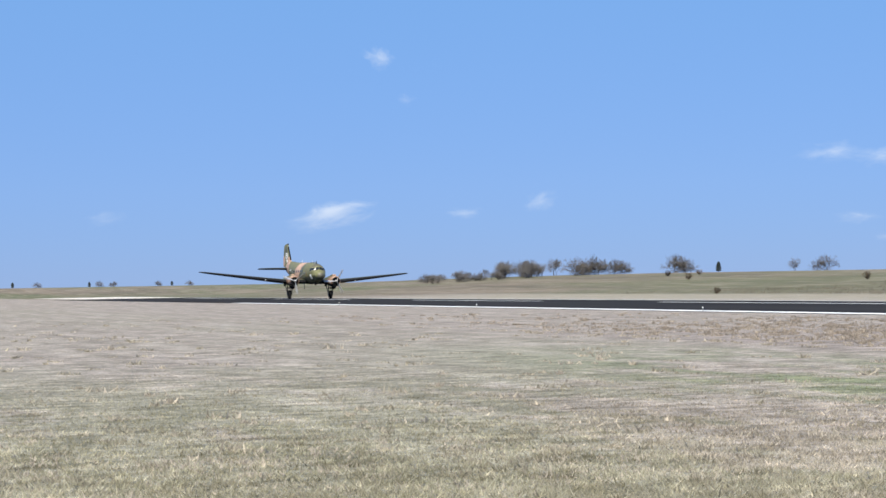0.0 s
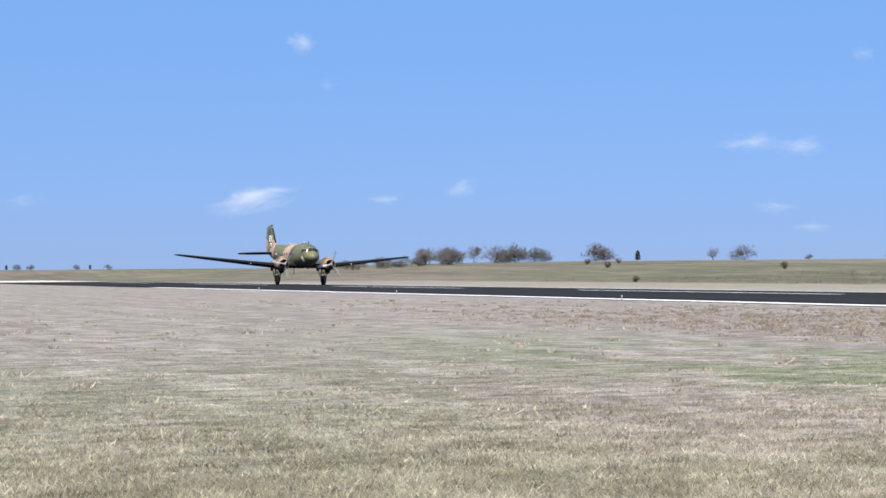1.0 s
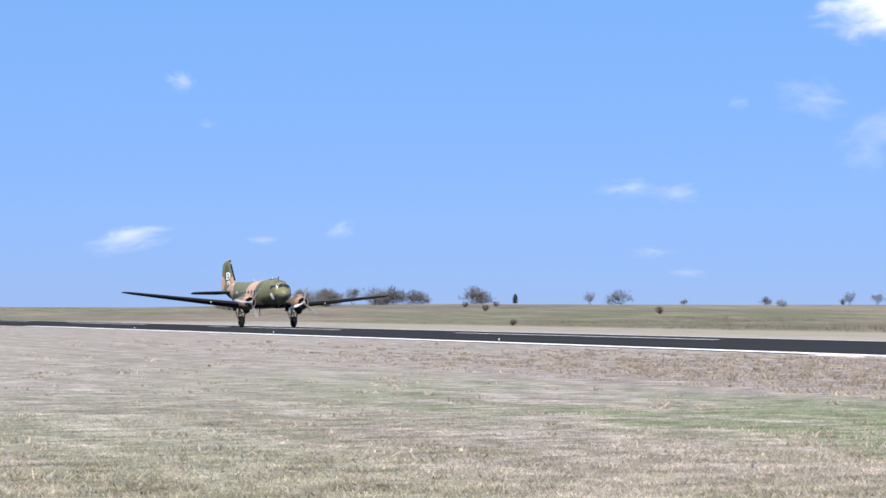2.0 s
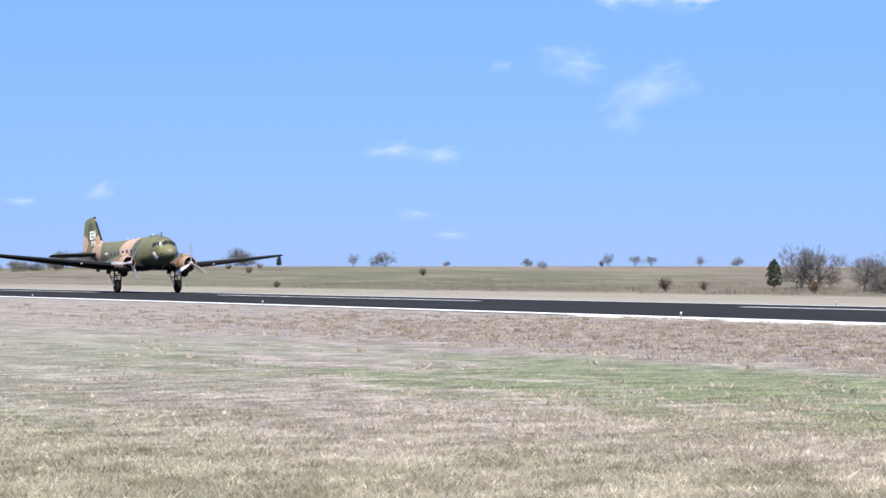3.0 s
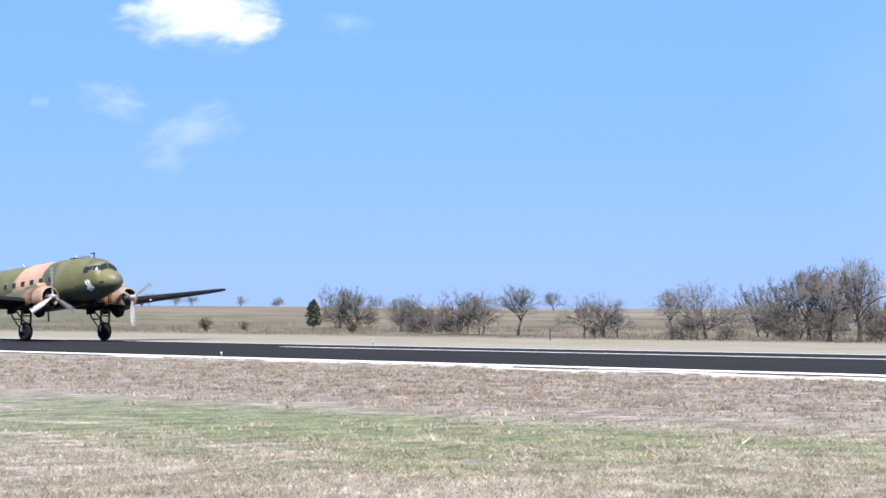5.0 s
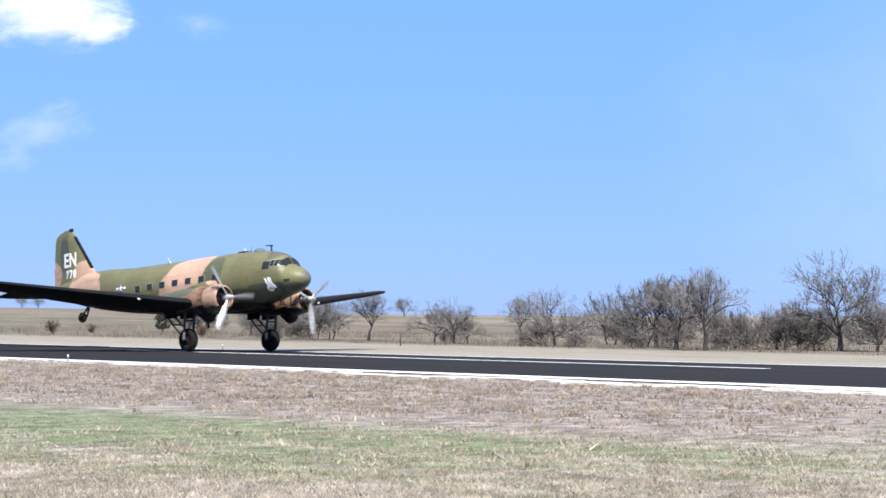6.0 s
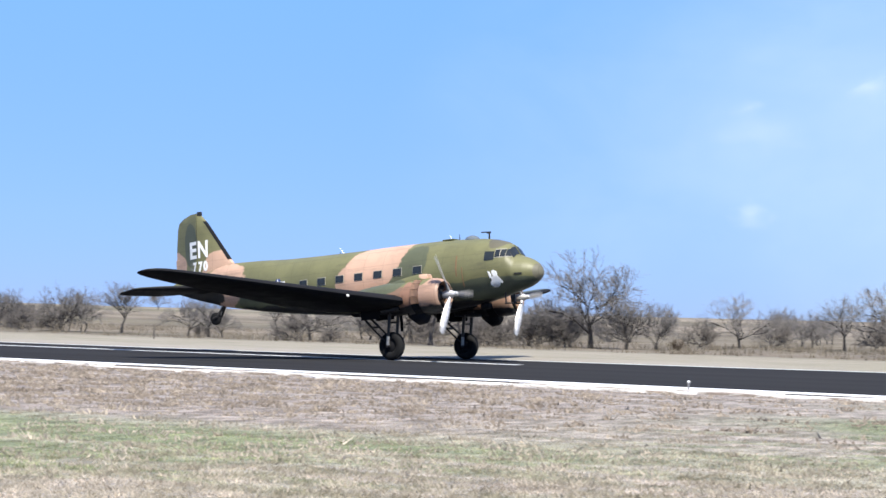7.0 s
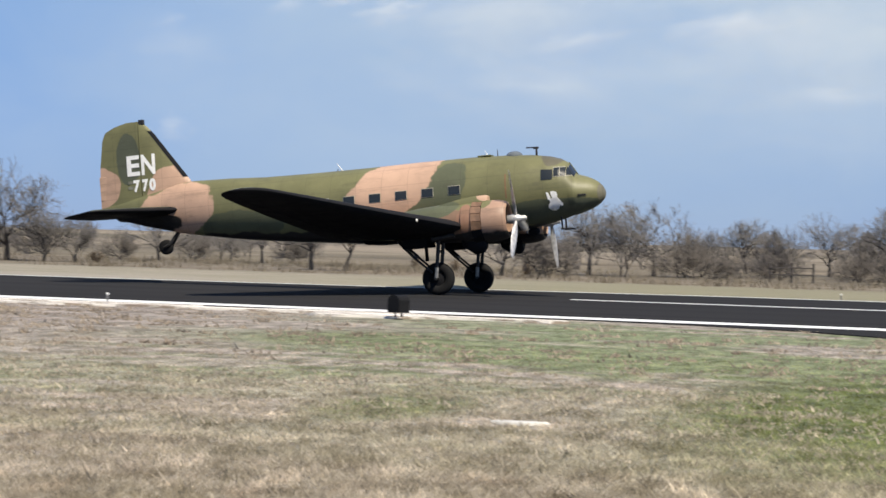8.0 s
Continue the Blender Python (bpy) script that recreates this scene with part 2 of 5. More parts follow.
def camo(name, blobs, belly=None):
    """Sprayed camouflage in the aircraft's own metres; blobs are (x, z, rx, rz, colour), drawn in order on olive."""
    n = Nodes(name, 0.5)
    x, y, z = n.axes()
    wob = n.math("SUBTRACT", n.noise(1.3, 3, 0.55), 0.5)
    fade = n.noise(0.7, 5, 0.65)
    c = n.mix(n.ramp(fade, 0.3, 0.7), tuple(v * 0.86 for v in OLIVE), tuple(v * 1.15 for v in OLIVE))
    for bx, bz, rx, rz, tint, lean in blobs:
        u = n.math("DIVIDE", n.math("SUBTRACT", n.math("SUBTRACT", x, bx), n.math("MULTIPLY", n.math("SUBTRACT", z, bz), lean)), rx)
        v = n.math("DIVIDE", n.math("SUBTRACT", z, bz), rz)
        far = n.math("SQRT", n.math("ADD", n.math("MULTIPLY", u, u), n.math("MULTIPLY", v, v)))
        far = n.math("ADD", far, n.math("MULTIPLY", wob, 0.55))
        c = n.mix(n.ramp(far, 1.03, 0.97), c, n.mix(n.ramp(fade, 0.3, 0.7), tuple(t * 0.88 for t in tint), tuple(t * 1.1 for t in tint)))
    if belly is not None:
        a, slope = belly
        low = n.math("ADD", n.math("SUBTRACT", z, n.math("MULTIPLY", x, slope)), n.math("MULTIPLY", wob, 0.35))
        c = n.mix(n.ramp(low, a + 0.03, a - 0.03), c, n.mix(fade, (0.010, 0.010, 0.011), (0.020, 0.020, 0.021)))
    # panel seams, dust and scuffs
    for axis, pitch in ((x, 0.98), (z, 0.62)):
        gap = n.math("PINGPONG", n.math("ADD", axis, 0.31), pitch / 2)
        c = n.mix(n.ramp(gap, 0.016, 0.006, 0.0, 0.2), c, (0.02, 0.02, 0.014))
    grime = n.noise(1.6, 5, 0.7, n.place((0.35, 1.0, 1.6), (4, 1, 2)))
    c = n.mix(n.ramp(grime, 0.52, 0.75, 0.0, 0.4), c, (0.05, 0.045, 0.03))
    seam = n.noise(22.0, 2, 0.6)
    c = n.mix(n.math("MULTIPLY", n.ramp(seam, 0.62, 0.75), 0.25), c, (0.30, 0.27, 0.2))
    n.b.inputs["Specular IOR Level"].default_value = 0.45
    return n.colour(c).bump(n.noise(2.5, 3, 0.5), 0.01, 0.25).m


GROUND, GRASS, TUSSOCK, ASPHALT, LINE, CALICHE = make_ground(), make_grass(), make_tussock(), make_asphalt(), make_line_paint(), make_pale_stone()
FUSELAGE_PAINT = camo("fuselage_camouflage", (
    (-0.15, 3.6, 0.95, 1.1, MOSS, 0.5), (-2.05, 3.9, 1.45, 1.9, TAN, 0.75), (-10.6, 3.9, 1.55, 1.15, TAN, 0.35),
    # black tail cone blob: belly paint with the tailplane's shade painted in
    # deep green low on the nose: camouflage darkened for the shade there
    # rear lower moss blob: camouflage tone lightened for light off the ground
    (-7.9, 3.0, 1.7, 0.75, MOSS, 0.0), (3.6, 2.62, 2.6, 0.42, DEEP, 0.1), (5.75, 3.1, 0.34, 0.5, GREY_NOSE, 0.0), (3.95, 4.6, 0.45, 0.42, UMBER, 0.0), (-12.9, 3.5, 2.5, 0.52, BLACK, 0.0)), belly=(2.40, -0.065))
FIN_PAINT = camo("fin_camouflage", (
    (-12.42, 6.1, 0.5, 0.95, DEEP, 0.0), (-13.6, 5.15, 0.75, 0.75, TAN, 0.0), (-10.75, 5.0, 0.9, 0.75, TAN, 0.3)))
WING_PAINT = camo("wing_top_camouflage", ((0.0, 3.0, 40.0, 20.0, (0.055, 0.060, 0.030), 0.0), (-1.5, 2.4, 1.1, 0.5, TAN, 0.0), (-2.5, 3.2, 0.8, 0.4, DEEP, 0.0)))
NACELLE_PAINT = camo("nacelle_camouflage", (
    (0.9, 2.6, 0.8, 0.6, (0.20, 0.12, 0.075), 0.0), (2.25, 2.5, 0.72, 0.95, (0.36, 0.225, 0.155), 0.1), (1.5, 3.05, 0.7, 0.3, OLIVE, 0.0), (1.35, 2.4, 0.34, 0.62, (0.24, 0.13, 0.08), 0.0), (-0.6, 2.95, 1.7, 0.42, MOSS, 0.0), (1.95, 3.25, 0.25, 0.16, TAN, 0.0)), belly=(2.0, 0.0))
BLACK_PAINT = plain("matt_black_paint", (0.008, 0.008, 0.0095), 0.85, vary=0.4, scale=1.5, gloss=0.2)
STEEL = plain("worn_steel", (0.33, 0.32, 0.30), 0.45, 0.7)
DARK_METAL = plain("oily_dark_metal", (0.035, 0.033, 0.032), 0.5, 0.5)
BLADE = plain("bare_propeller_metal", (0.55, 0.53, 0.50), 0.42, 0.55)
RUBBER = plain("tyre_rubber", (0.009, 0.009, 0.0095), 0.9, gloss=0.25)
WHITE = plain("white_marking_paint", (0.80, 0.79, 0.76), 0.7, vary=0.08)
LETTER_GREY = plain("faded_grey_stencil", (0.16, 0.16, 0.12), 0.8)
BLUE_MARK = plain("blue_marking_paint", (0.03, 0.05, 0.14), 0.7)
RUST = plain("rust_red_stain", (0.19, 0.10, 0.05), 0.8)
PALE_FRAME = plain("pale_window_frames", (0.34, 0.32, 0.25), 0.6)
BARK = plain("grey_brown_bark", (0.055, 0.048, 0.044), 0.95, vary=0.4, scale=3.0)
TWIG = make_twig("bare_twigs", (0.102, 0.096, 0.092))
TWIG_RED = make_twig("brown_twigs", (0.088, 0.080, 0.074))
CEDAR = plain("cedar_needles", (0.032, 0.038, 0.022), 0.9, vary=0.5, scale=2.0)
SCRUB = plain("dry_scrub", (0.16, 0.115, 0.075), 0.95, vary=0.4, scale=1.0)


def make_glass():
    n = Nodes("dark_cabin_glass", 0.22)
    n.b.inputs["Specular IOR Level"].default_value = 0.3
    return n.colour(n.mix(n.noise(2.0), (0.012, 0.015, 0.018), (0.03, 0.036, 0.04))).m


def make_clear():
    n = Nodes("clear_windscreen", 0.04)
    n.b.inputs["Transmission Weight"].default_value = 0.2
    n.b.inputs["Specular IOR Level"].default_value = 0.35
    return n.colour((0.15, 0.17, 0.18)).m


GLASS, CLEAR = make_glass(), make_clear()


# ---- building tools ----
def part(name, bm, material, parent=None, label=""):
    me = bpy.data.meshes.new(name)
    bm.to_mesh(me)
    bm.free()
    for m in (material if isinstance(material, (list, tuple)) else (material,)):
        me.materials.append(m)
    ob = new(name, me)
    if parent is not None:
        ob.parent = parent
    return tagged(ob, label) if label else ob


def thing(name, label, category, group="", at=None):
    ob = tagged(new(name), label, category, group)
    if at is not None:
        ob.matrix_basis = at
    return ob


def smooth(ob, limit=35):
    me = ob.data
    me.polygons.foreach_set("use_smooth", [True] * len(me.polygons))
    me.set_sharp_from_angle(angle=radians(limit))
    return ob


def box(bm, size, at=(0, 0, 0), turn=None, bevel=0.0):
    m = Matrix.Translation(at) @ (turn.to_4x4() if turn is not None else Matrix()) @ Matrix.Diagonal((*size, 1))
    made = bmesh.ops.create_cube(bm, size=1.0, matrix=m)
    if bevel:
        edges = list({e for v in made["verts"] for e in v.link_edges})
        bmesh.ops.bevel(bm, geom=edges, offset=bevel, segments=2, affect="EDGES", profile=0.5)
    return bm


def tube(bm, a, b, ra, rb=None, sides=8, caps=True):
    """A tapered rod from a to b."""
    a, b = Vector(a), Vector(b)
    q = (b - a).to_track_quat("Z", "Y").to_matrix().to_4x4()
    m = Matrix.Translation((a + b) / 2) @ q
    bmesh.ops.create_cone(bm, cap_ends=caps, segments=sides, radius1=ra, radius2=ra if rb is None else rb, depth=(b - a).length, matrix=m)
    return bm


def loft(bm, rings, close_start=True, close_end=True, slot=0):
    """Skin through rings of equal counts."""
    rows = [[bm.verts.new(p) for p in r] for r in rings]
    n = len(rows[0])
    for a, b in zip(rows, rows[1:]):
        for i in range(n):
            bm.faces.new((a[i], a[(i + 1) % n], b[(i + 1) % n], b[i])).material_index = slot
    if close_start:
        bm.faces.new(rows[0][::-1]).material_index = slot
    if close_end:
        bm.faces.new(rows[-1]).material_index = slot
    return rows


def tidy(bm):
    bmesh.ops.recalc_face_normals(bm, faces=bm.faces)
    return bm


def steps(table, x):
    """Smooth interpolation in a small table of (x, values...), sorted by x."""
    xs = [r[0] for r in table]
    return [float(np.interp(x, xs, [r[k] for r in table])) for k in range(1, len(table[0]))]


# ---- ground, runway, verge ----
RIDGE = 430.0


def ease(v, a, b):
    v = min(1.0, max(0.0, (v - a) / (b - a)))
    return v * v * (3 - 2 * v)


def ground_height(x, y):
    """Flat airfield; the pasture beyond it climbs to a low ridge."""
    r = math.hypot(x, y)
    climb = 3.35 * ease(r, 130.0, RIDGE) - 1.2 * ease(r, RIDGE, 900.0)
    side = max(ease(y, 92.0, 190.0), ease(-x, 475.0, 650.0), ease(-y, 200.0, 500.0), ease(x, 300.0, 600.0))
    dip = -0.5 * math.exp(-((math.atan2(x, max(y, 1)) + 0.70) / 0.10) ** 2) * ease(r, 250, 430) if y > 0 else 0.0
    roll = 0.25 * noise.noise((x * 0.006, y * 0.006, 0.3)) * ease(r, 200, 400)
    return (climb + dip + roll) * side


def build_ground():
    bm = bmesh.new()
    radii = [0.0] + [2.0 * 1.085 ** k for k in range(96)]
    radii = [r for r in radii if r < 4300] + [4400.0]
    turns = np.concatenate([np.linspace(-95, 5, 161), np.linspace(10, 260, 51)])
    rows = []
    for r in radii[1:]:
        rows.append([bm.verts.new((r * math.sin(radians(a)), r * math.cos(radians(a)), ground_height(r * math.sin(radians(a)), r * math.cos(radians(a))))) for a in turns])
    n = len(turns)
    mid = bm.verts.new((0, 0, 0))
    for i in range(n):
        bm.faces.new((mid, rows[0][(i + 1) % n], rows[0][i]))
    for a, b in zip(rows, rows[1:]):
        for i in range(n):
            bm.faces.new((a[i], a[(i + 1) % n], b[(i + 1) % n], b[i]))
    ob = smooth(part("ground", tidy(bm), GROUND), 80)
    return tagged(ob, "dry winter pasture with straw-coloured and greener grass", "ground", kind="structure")


NEAR_EDGE, FAR_EDGE, CENTRE = 46.2, 77.6, 64.3


def far_edge(x):
    """The far shoulder: the paving widens towards the turning pad."""
    return float(np.interp(x, [-130, -90, -50, -30, -8], [71.2, 70.5, 71.0, 73.0, FAR_EDGE]))


def strip(bm, x0, x1, y0, y1, z0, z1, cell=12.0):
    """A slab that follows the runway."""
    n = max(1, int((x1 - x0) / cell))
    xs = np.linspace(x0, x1, n + 1)
    sides = [[e(x) if callable(e) else e for e in (y0, y1)] for x in xs]
    up = [[bm.verts.new((x, y, ground_height(x, y) + z1)) for y in ys] for x, ys in zip(xs, sides)]
    dn = [[bm.verts.new((x, y, ground_height(x, y) + z0)) for y in ys] for x, ys in zip(xs, sides)]
    for i in range(n):
        bm.faces.new((up[i][0], up[i + 1][0], up[i + 1][1], up[i][1]))
        bm.faces.new((up[i][0], dn[i][0], dn[i + 1][0], up[i + 1][0]))
        bm.faces.new((up[i][1], up[i + 1][1], dn[i + 1][1], dn[i][1]))
    bm.faces.new((up[0][0], up[0][1], dn[0][1], dn[0][0]))
    bm.faces.new((up[-1][0], dn[-1][0], dn[-1][1], up[-1][1]))
    return bm


def build_runway():
    road = tagged(part("runway", tidy(strip(bmesh.new(), -348, 260, NEAR_EDGE, far_edge, -0.25, 0.03)), ASPHALT),
                  "dark asphalt runway with white painted edge lines", "runway", kind="structure")
    part("edge_line", tidy(strip(bmesh.new(), -205, 255, NEAR_EDGE + 0.06, NEAR_EDGE + 1.35, 0.02, 0.036)), LINE, road, "worn white edge line")
    part("edge_line", tidy(strip(bmesh.new(), -345, 255, lambda x: far_edge(x) - 0.5, lambda x: far_edge(x) - 0.12, 0.02, 0.036)), LINE, road, "worn white edge line")
    for k in range(-8, 4):
        x = -74.1 + k * 61.0
        if -346 < x < 215:
            part("centre_dash", tidy(strip(bmesh.new(), x, x + 36.6, CENTRE - 0.24, CENTRE + 0.24, 0.02, 0.036)), LINE, road)
    return road


def build_overrun():
    """Old pale concrete beyond the runway's end."""
    ob = part("overrun", tidy(strip(bmesh.new(), -425, -352, 52.0, 72.0, -0.25, 0.03)), CALICHE)
    return tagged(ob, "pale weathered concrete overrun past the runway end", "overrun", kind="structure")


def build_taxiway():
    """Asphalt that leaves the runway beside the camera, with a rounded corner."""
    rim = ((-9.5, 46.25), (-6.5, 45.7), (-3.8, 44.4), (-1.8, 42.5), (0.0, 39.4), (1.5, 35.0), (2.3, 28.0), (2.6, 0.0), (2.6, -60.0), (25.0, -60.0), (25.0, 46.25))
    bm = bmesh.new()
    loft(bm, [[(x, y, z) for x, y in rim] for z in (-0.2, 0.026)])
    return tagged(part("taxiway", tidy(bm), ASPHALT), "dark asphalt taxiway joining the runway", "taxiway", kind="structure")


def build_caliche():
    """Pale gravel laid bare along the near shoulder, in ragged flat pieces."""
    rng = random.Random(5)
    bm = bmesh.new()
    for k in range(34):
        x = -62.0 + k * 1.52 + rng.uniform(-0.6, 0.6)
        y = rng.uniform(43.0, 45.2)
        rx, ry = rng.uniform(1.0, 3.2), rng.uniform(0.2, 0.55)
        if x < -42:
            rx, ry, y = rx * 0.55, ry * 0.5, rng.uniform(45.3, 45.8)
        ring = []
        for i in range(14):
            a = i / 14 * math.tau
            w = 1 + rng.uniform(-0.25, 0.25)
            ring.append((x + math.cos(a) * rx * w, y + math.sin(a) * ry * w))
        loft(bm, [[(px, py, -0.05) for px, py in ring], [(px, py, 0.035 + 0.0007 * k) for px, py in ring]])
    ob = part("gravel_shoulder", tidy(bm), CALICHE)
    return tagged(ob, "pale bare gravel patches along the runway edge", "gravel", kind="stuff")


def build_grass():
    """Straw tufts on the near side, finer towards the camera."""
    rng = np.random.default_rng(3)
    count = 100000
    r = 12.5 + 27.0 * rng.random(count) ** 1.5
    a = np.radians(rng.uniform(-89, 0, count))
    x, y = r * np.sin(a), r * np.cos(a)
    keep = (y < 42.5) & (y > 0.3) & ((y < 36) | (rng.random(count) < 0.35))
    x, y, r = x[keep], y[keep], r[keep]
    blades = 4
    x, y, r = np.repeat(x, blades), np.repeat(y, blades), np.repeat(r, blades)
    n = len(x)
    x = x + rng.normal(0, 0.035, n) * (1 + r / 30)
    y = y + rng.normal(0, 0.035, n) * (1 + r / 30)
    h = rng.gamma(5.0, 0.0085, n) * np.interp(r, [14, 18, 26, 40], [1.25, 0.8, 0.4, 0.12]) * np.interp(y, [30, 42], [1.0, 0.35])
    way = rng.uniform(0, math.tau, n)
    w = rng.uniform(0.004, 0.009, n) * (0.6 + r / 22)
    lean = rng.uniform(0.3, 2.0, n) * h
    dx, dy = np.cos(way), np.sin(way)
    spin = rng.uniform(0, math.tau, n)
    cx, cy = np.cos(spin) * w, np.sin(spin) * w
    v = np.empty((n, 3, 3))
    v[:, 0] = np.stack([x - cx, y - cy, np.full(n, -0.01)], 1)
    v[:, 1] = np.stack([x + cx, y + cy, np.full(n, -0.01)], 1)
    v[:, 2] = np.stack([x + dx * lean, y + dy * lean, h], 1)
    return blade_mesh("grass", v, GRASS, "short dry straw-coloured winter grass with green blades")


def build_tussocks():
    """Coarse brown tussocks from the mown strip out to the runway."""
    rng = np.random.default_rng(4)
    m = 36000
    r = 12.8 + 95.0 * rng.random(m) ** 1.35
    a = np.radians(rng.uniform(-88, 0, m))
    px, py = r * np.sin(a), r * np.cos(a)
    ok = (py < 44.4) & (py > 0.6) & (rng.random(m) < np.interp(py, [14, 18, 25, 28], [1.0, 0.55, 0.4, 1.0]) * np.where(py < 24, np.interp(px, [-24, -13], [0.05, 1.0]), np.interp(px, [-76, -48, -26, -14], [0.1, 0.9, 0.9, 0.15])))
    px, py, r, wide = px[ok], py[ok], r[ok], rng.gamma(4.0, 0.035, m)[ok]
    tall = rng.gamma(6.0, 0.0095, len(px)) * np.interp(r, [13, 18, 30], [0.45, 0.6, 1.0]) * np.interp(py, [40, 44.4], [1.0, 0.6])
    px, py, r, wide, tall = (np.repeat(q, 16) for q in (px, py, r, wide, tall))
    m = len(px)
    qx, qy = px + rng.normal(0, 1.0, m) * wide * 1.2, py + rng.normal(0, 1.0, m) * wide * 0.7
    h = tall * rng.uniform(0.5, 1.2, m)
    w = rng.uniform(0.014, 0.03, m) * (0.6 + r / 60) * np.interp(r, [13, 26], [0.45, 1.0])
    spin = rng.uniform(0, math.tau, m)
    cx, cy = np.cos(spin) * w, np.sin(spin) * w
    tilt = rng.normal(0, 0.8, (m, 2)) * h[:, None]
    v = np.empty((m, 3, 3))
    v[:, 0] = np.stack([qx - cx, qy - cy, np.full(m, -0.01)], 1)
    v[:, 1] = np.stack([qx + cx, qy + cy, np.full(m, -0.01)], 1)
    v[:, 2] = np.stack([qx + tilt[:, 0], qy + tilt[:, 1], h], 1)
    return blade_mesh("tussocks", v, TUSSOCK, "coarse brown tussock grass beside the runway")


def blade_mesh(name, v, material, label):
    """One mesh of loose triangular blades; each is foot, foot, tip."""
    # blades lean out of the light and show it their upper side
    foot = (v[:, 0] + v[:, 1]) / 2
    upper = np.cross(v[:, 1] - v[:, 0], v[:, 2] - v[:, 0])
    upper *= np.sign(upper[:, 2:] + 1e-12)
    shy = upper @ np.array(SUN_WAY) < 0
    v[shy, 2, :2] = 2 * foot[shy, :2] - v[shy, 2, :2]
    e1, e2 = v[:, 1] - v[:, 0], v[:, 2] - v[:, 0]
    down = np.cross(e1, e2)[:, 2] < 0
    v[down, 0], v[down, 1] = v[down, 1].copy(), v[down, 0].copy()
    n = len(v)
    me = bpy.data.meshes.new(name)
    me.vertices.add(n * 3)
    me.vertices.foreach_set("co", v.ravel())
    me.loops.add(n * 3)
    me.loops.foreach_set("vertex_index", np.arange(n * 3))
    me.polygons.add(n)
    me.polygons.foreach_set("loop_start", np.arange(n) * 3)
    me.update(calc_edges=True)
    me.materials.append(material)
    return tagged(new(name, me), label, "grass", kind="stuff")


# ---- the aircraft: x ahead, y to its left, z up, origin on the ground between the main wheels ----
HULL = (  # x, top, bottom, half width
    (-13.5, 4.42, 4.02, 0.05), (-12.0, 4.75, 3.54, 0.28), (-10.5, 5.03, 3.14, 0.47), (-9.9, 5.05, 3.02, 0.54), (-8.4, 5.0, 2.75, 0.72),
    (-7.0, 4.91, 2.54, 0.90), (-5.2, 4.87, 2.32, 1.08), (-3.0, 4.85, 2.06, 1.19), (-1.0, 4.86, 1.96, 1.22), (1.0, 4.84, 1.95, 1.22),
    (2.3, 4.78, 2.02, 1.20), (3.1, 4.71, 2.12, 1.15), (3.75, 4.60, 2.24, 1.06), (4.15, 4.47, 2.34, 0.98), (4.42, 4.30, 2.42, 0.91),
    (4.58, 4.02, 2.44, 0.87), (4.68, 3.87, 2.47, 0.84), (4.85, 3.81, 2.51, 0.77), (5.05, 3.74, 2.57, 0.68), (5.25, 3.64, 2.66, 0.56), (5.42, 3.52, 2.76, 0.43),
    (5.54, 3.39, 2.87, 0.29), (5.61, 3.27, 2.97, 0.17), (5.64, 3.16, 3.06, 0.05))


def hull(x):
    top, low, half = steps(HULL, x)
    return top, low, half, (top + low) / 2


def hull_side(x, z):
    top, low, half, mid = hull(x)
    v = min(0.995, abs(z - mid) / (top - mid))
    return half * math.sqrt(1 - v * v)


def skin_patch(bm, side, x0, x1, low, high, out=0.012, nx=5, nz=5, deep=0.05):
    """A thin panel that follows the fuselage; low and high give z over x."""
    grid = []
    for d in (out, out - deep):
        rows = []
        for i in range(nx + 1):
            x = x0 + (x1 - x0) * i / nx
            a, b = low(x), high(x)
            rows.append([bm.verts.new((x, side * (hull_side(x, a + (b - a) * k / nz) + d), a + (b - a) * k / nz)) for k in range(nz + 1)])
        grid.append(rows)
    up, dn = grid
    for i in range(nx):
        for k in range(nz):
            bm.faces.new((up[i][k], up[i + 1][k], up[i + 1][k + 1], up[i][k + 1]))
    rim = [(i, 0) for i in range(nx + 1)] + [(nx, k) for k in range(1, nz + 1)] + [(i, nz) for i in range(nx - 1, -1, -1)] + [(0, k) for k in range(nz - 1, 0, -1)]
    for (a, b), (c, d) in zip(rim, rim[1:] + rim[:1]):
        bm.faces.new((up[a][b], dn[a][b], dn[c][d], up[c][d]))
    return bm


def skin_shape(bm, side, points, out=0.014):
    """A flat painted shape, its outline laid on the fuselage side."""
    cx = sum(p[0] for p in points) / len(points)
    cz = sum(p[1] for p in points) / len(points)
    mid = bm.verts.new((cx, side * (hull_side(cx, cz) + out), cz))
    ring = [bm.verts.new((x, side * (hull_side(x, z) + out), z)) for x, z in points]
    back = [bm.verts.new((x, side * (hull_side(x, z) - 0.02), z)) for x, z in points]
    n = len(ring)
    for i in range(n):
        bm.faces.new((mid, ring[i], ring[(i + 1) % n]))
        bm.faces.new((ring[i], back[i], back[(i + 1) % n], ring[(i + 1) % n]))
    return bm


def foil(x_lead, x_trail, x0, x1, thick, cells=9):
    """(x, half thickness) over the stretch x0..x1 of a wing section."""
    pts = []
    for i in range(cells + 1):
        s = 0.5 - 0.5 * math.cos(math.pi * i / cells)
        x = x0 + (x1 - x0) * s
        c = min(1.0, max(0.0, (x_lead - x) / (x_lead - x_trail)))
        t = 5 * thick * (0.2969 * math.sqrt(c) - 0.126 * c - 0.3516 * c * c + 0.2843 * c ** 3 - 0.1015 * c ** 4)
        pts.append((x, max(t, 0.006)))
    return pts


def foil_ring(section, place):
    return [place(x, t) for x, t in section] + [place(x, -t) for x, t in reversed(section)]


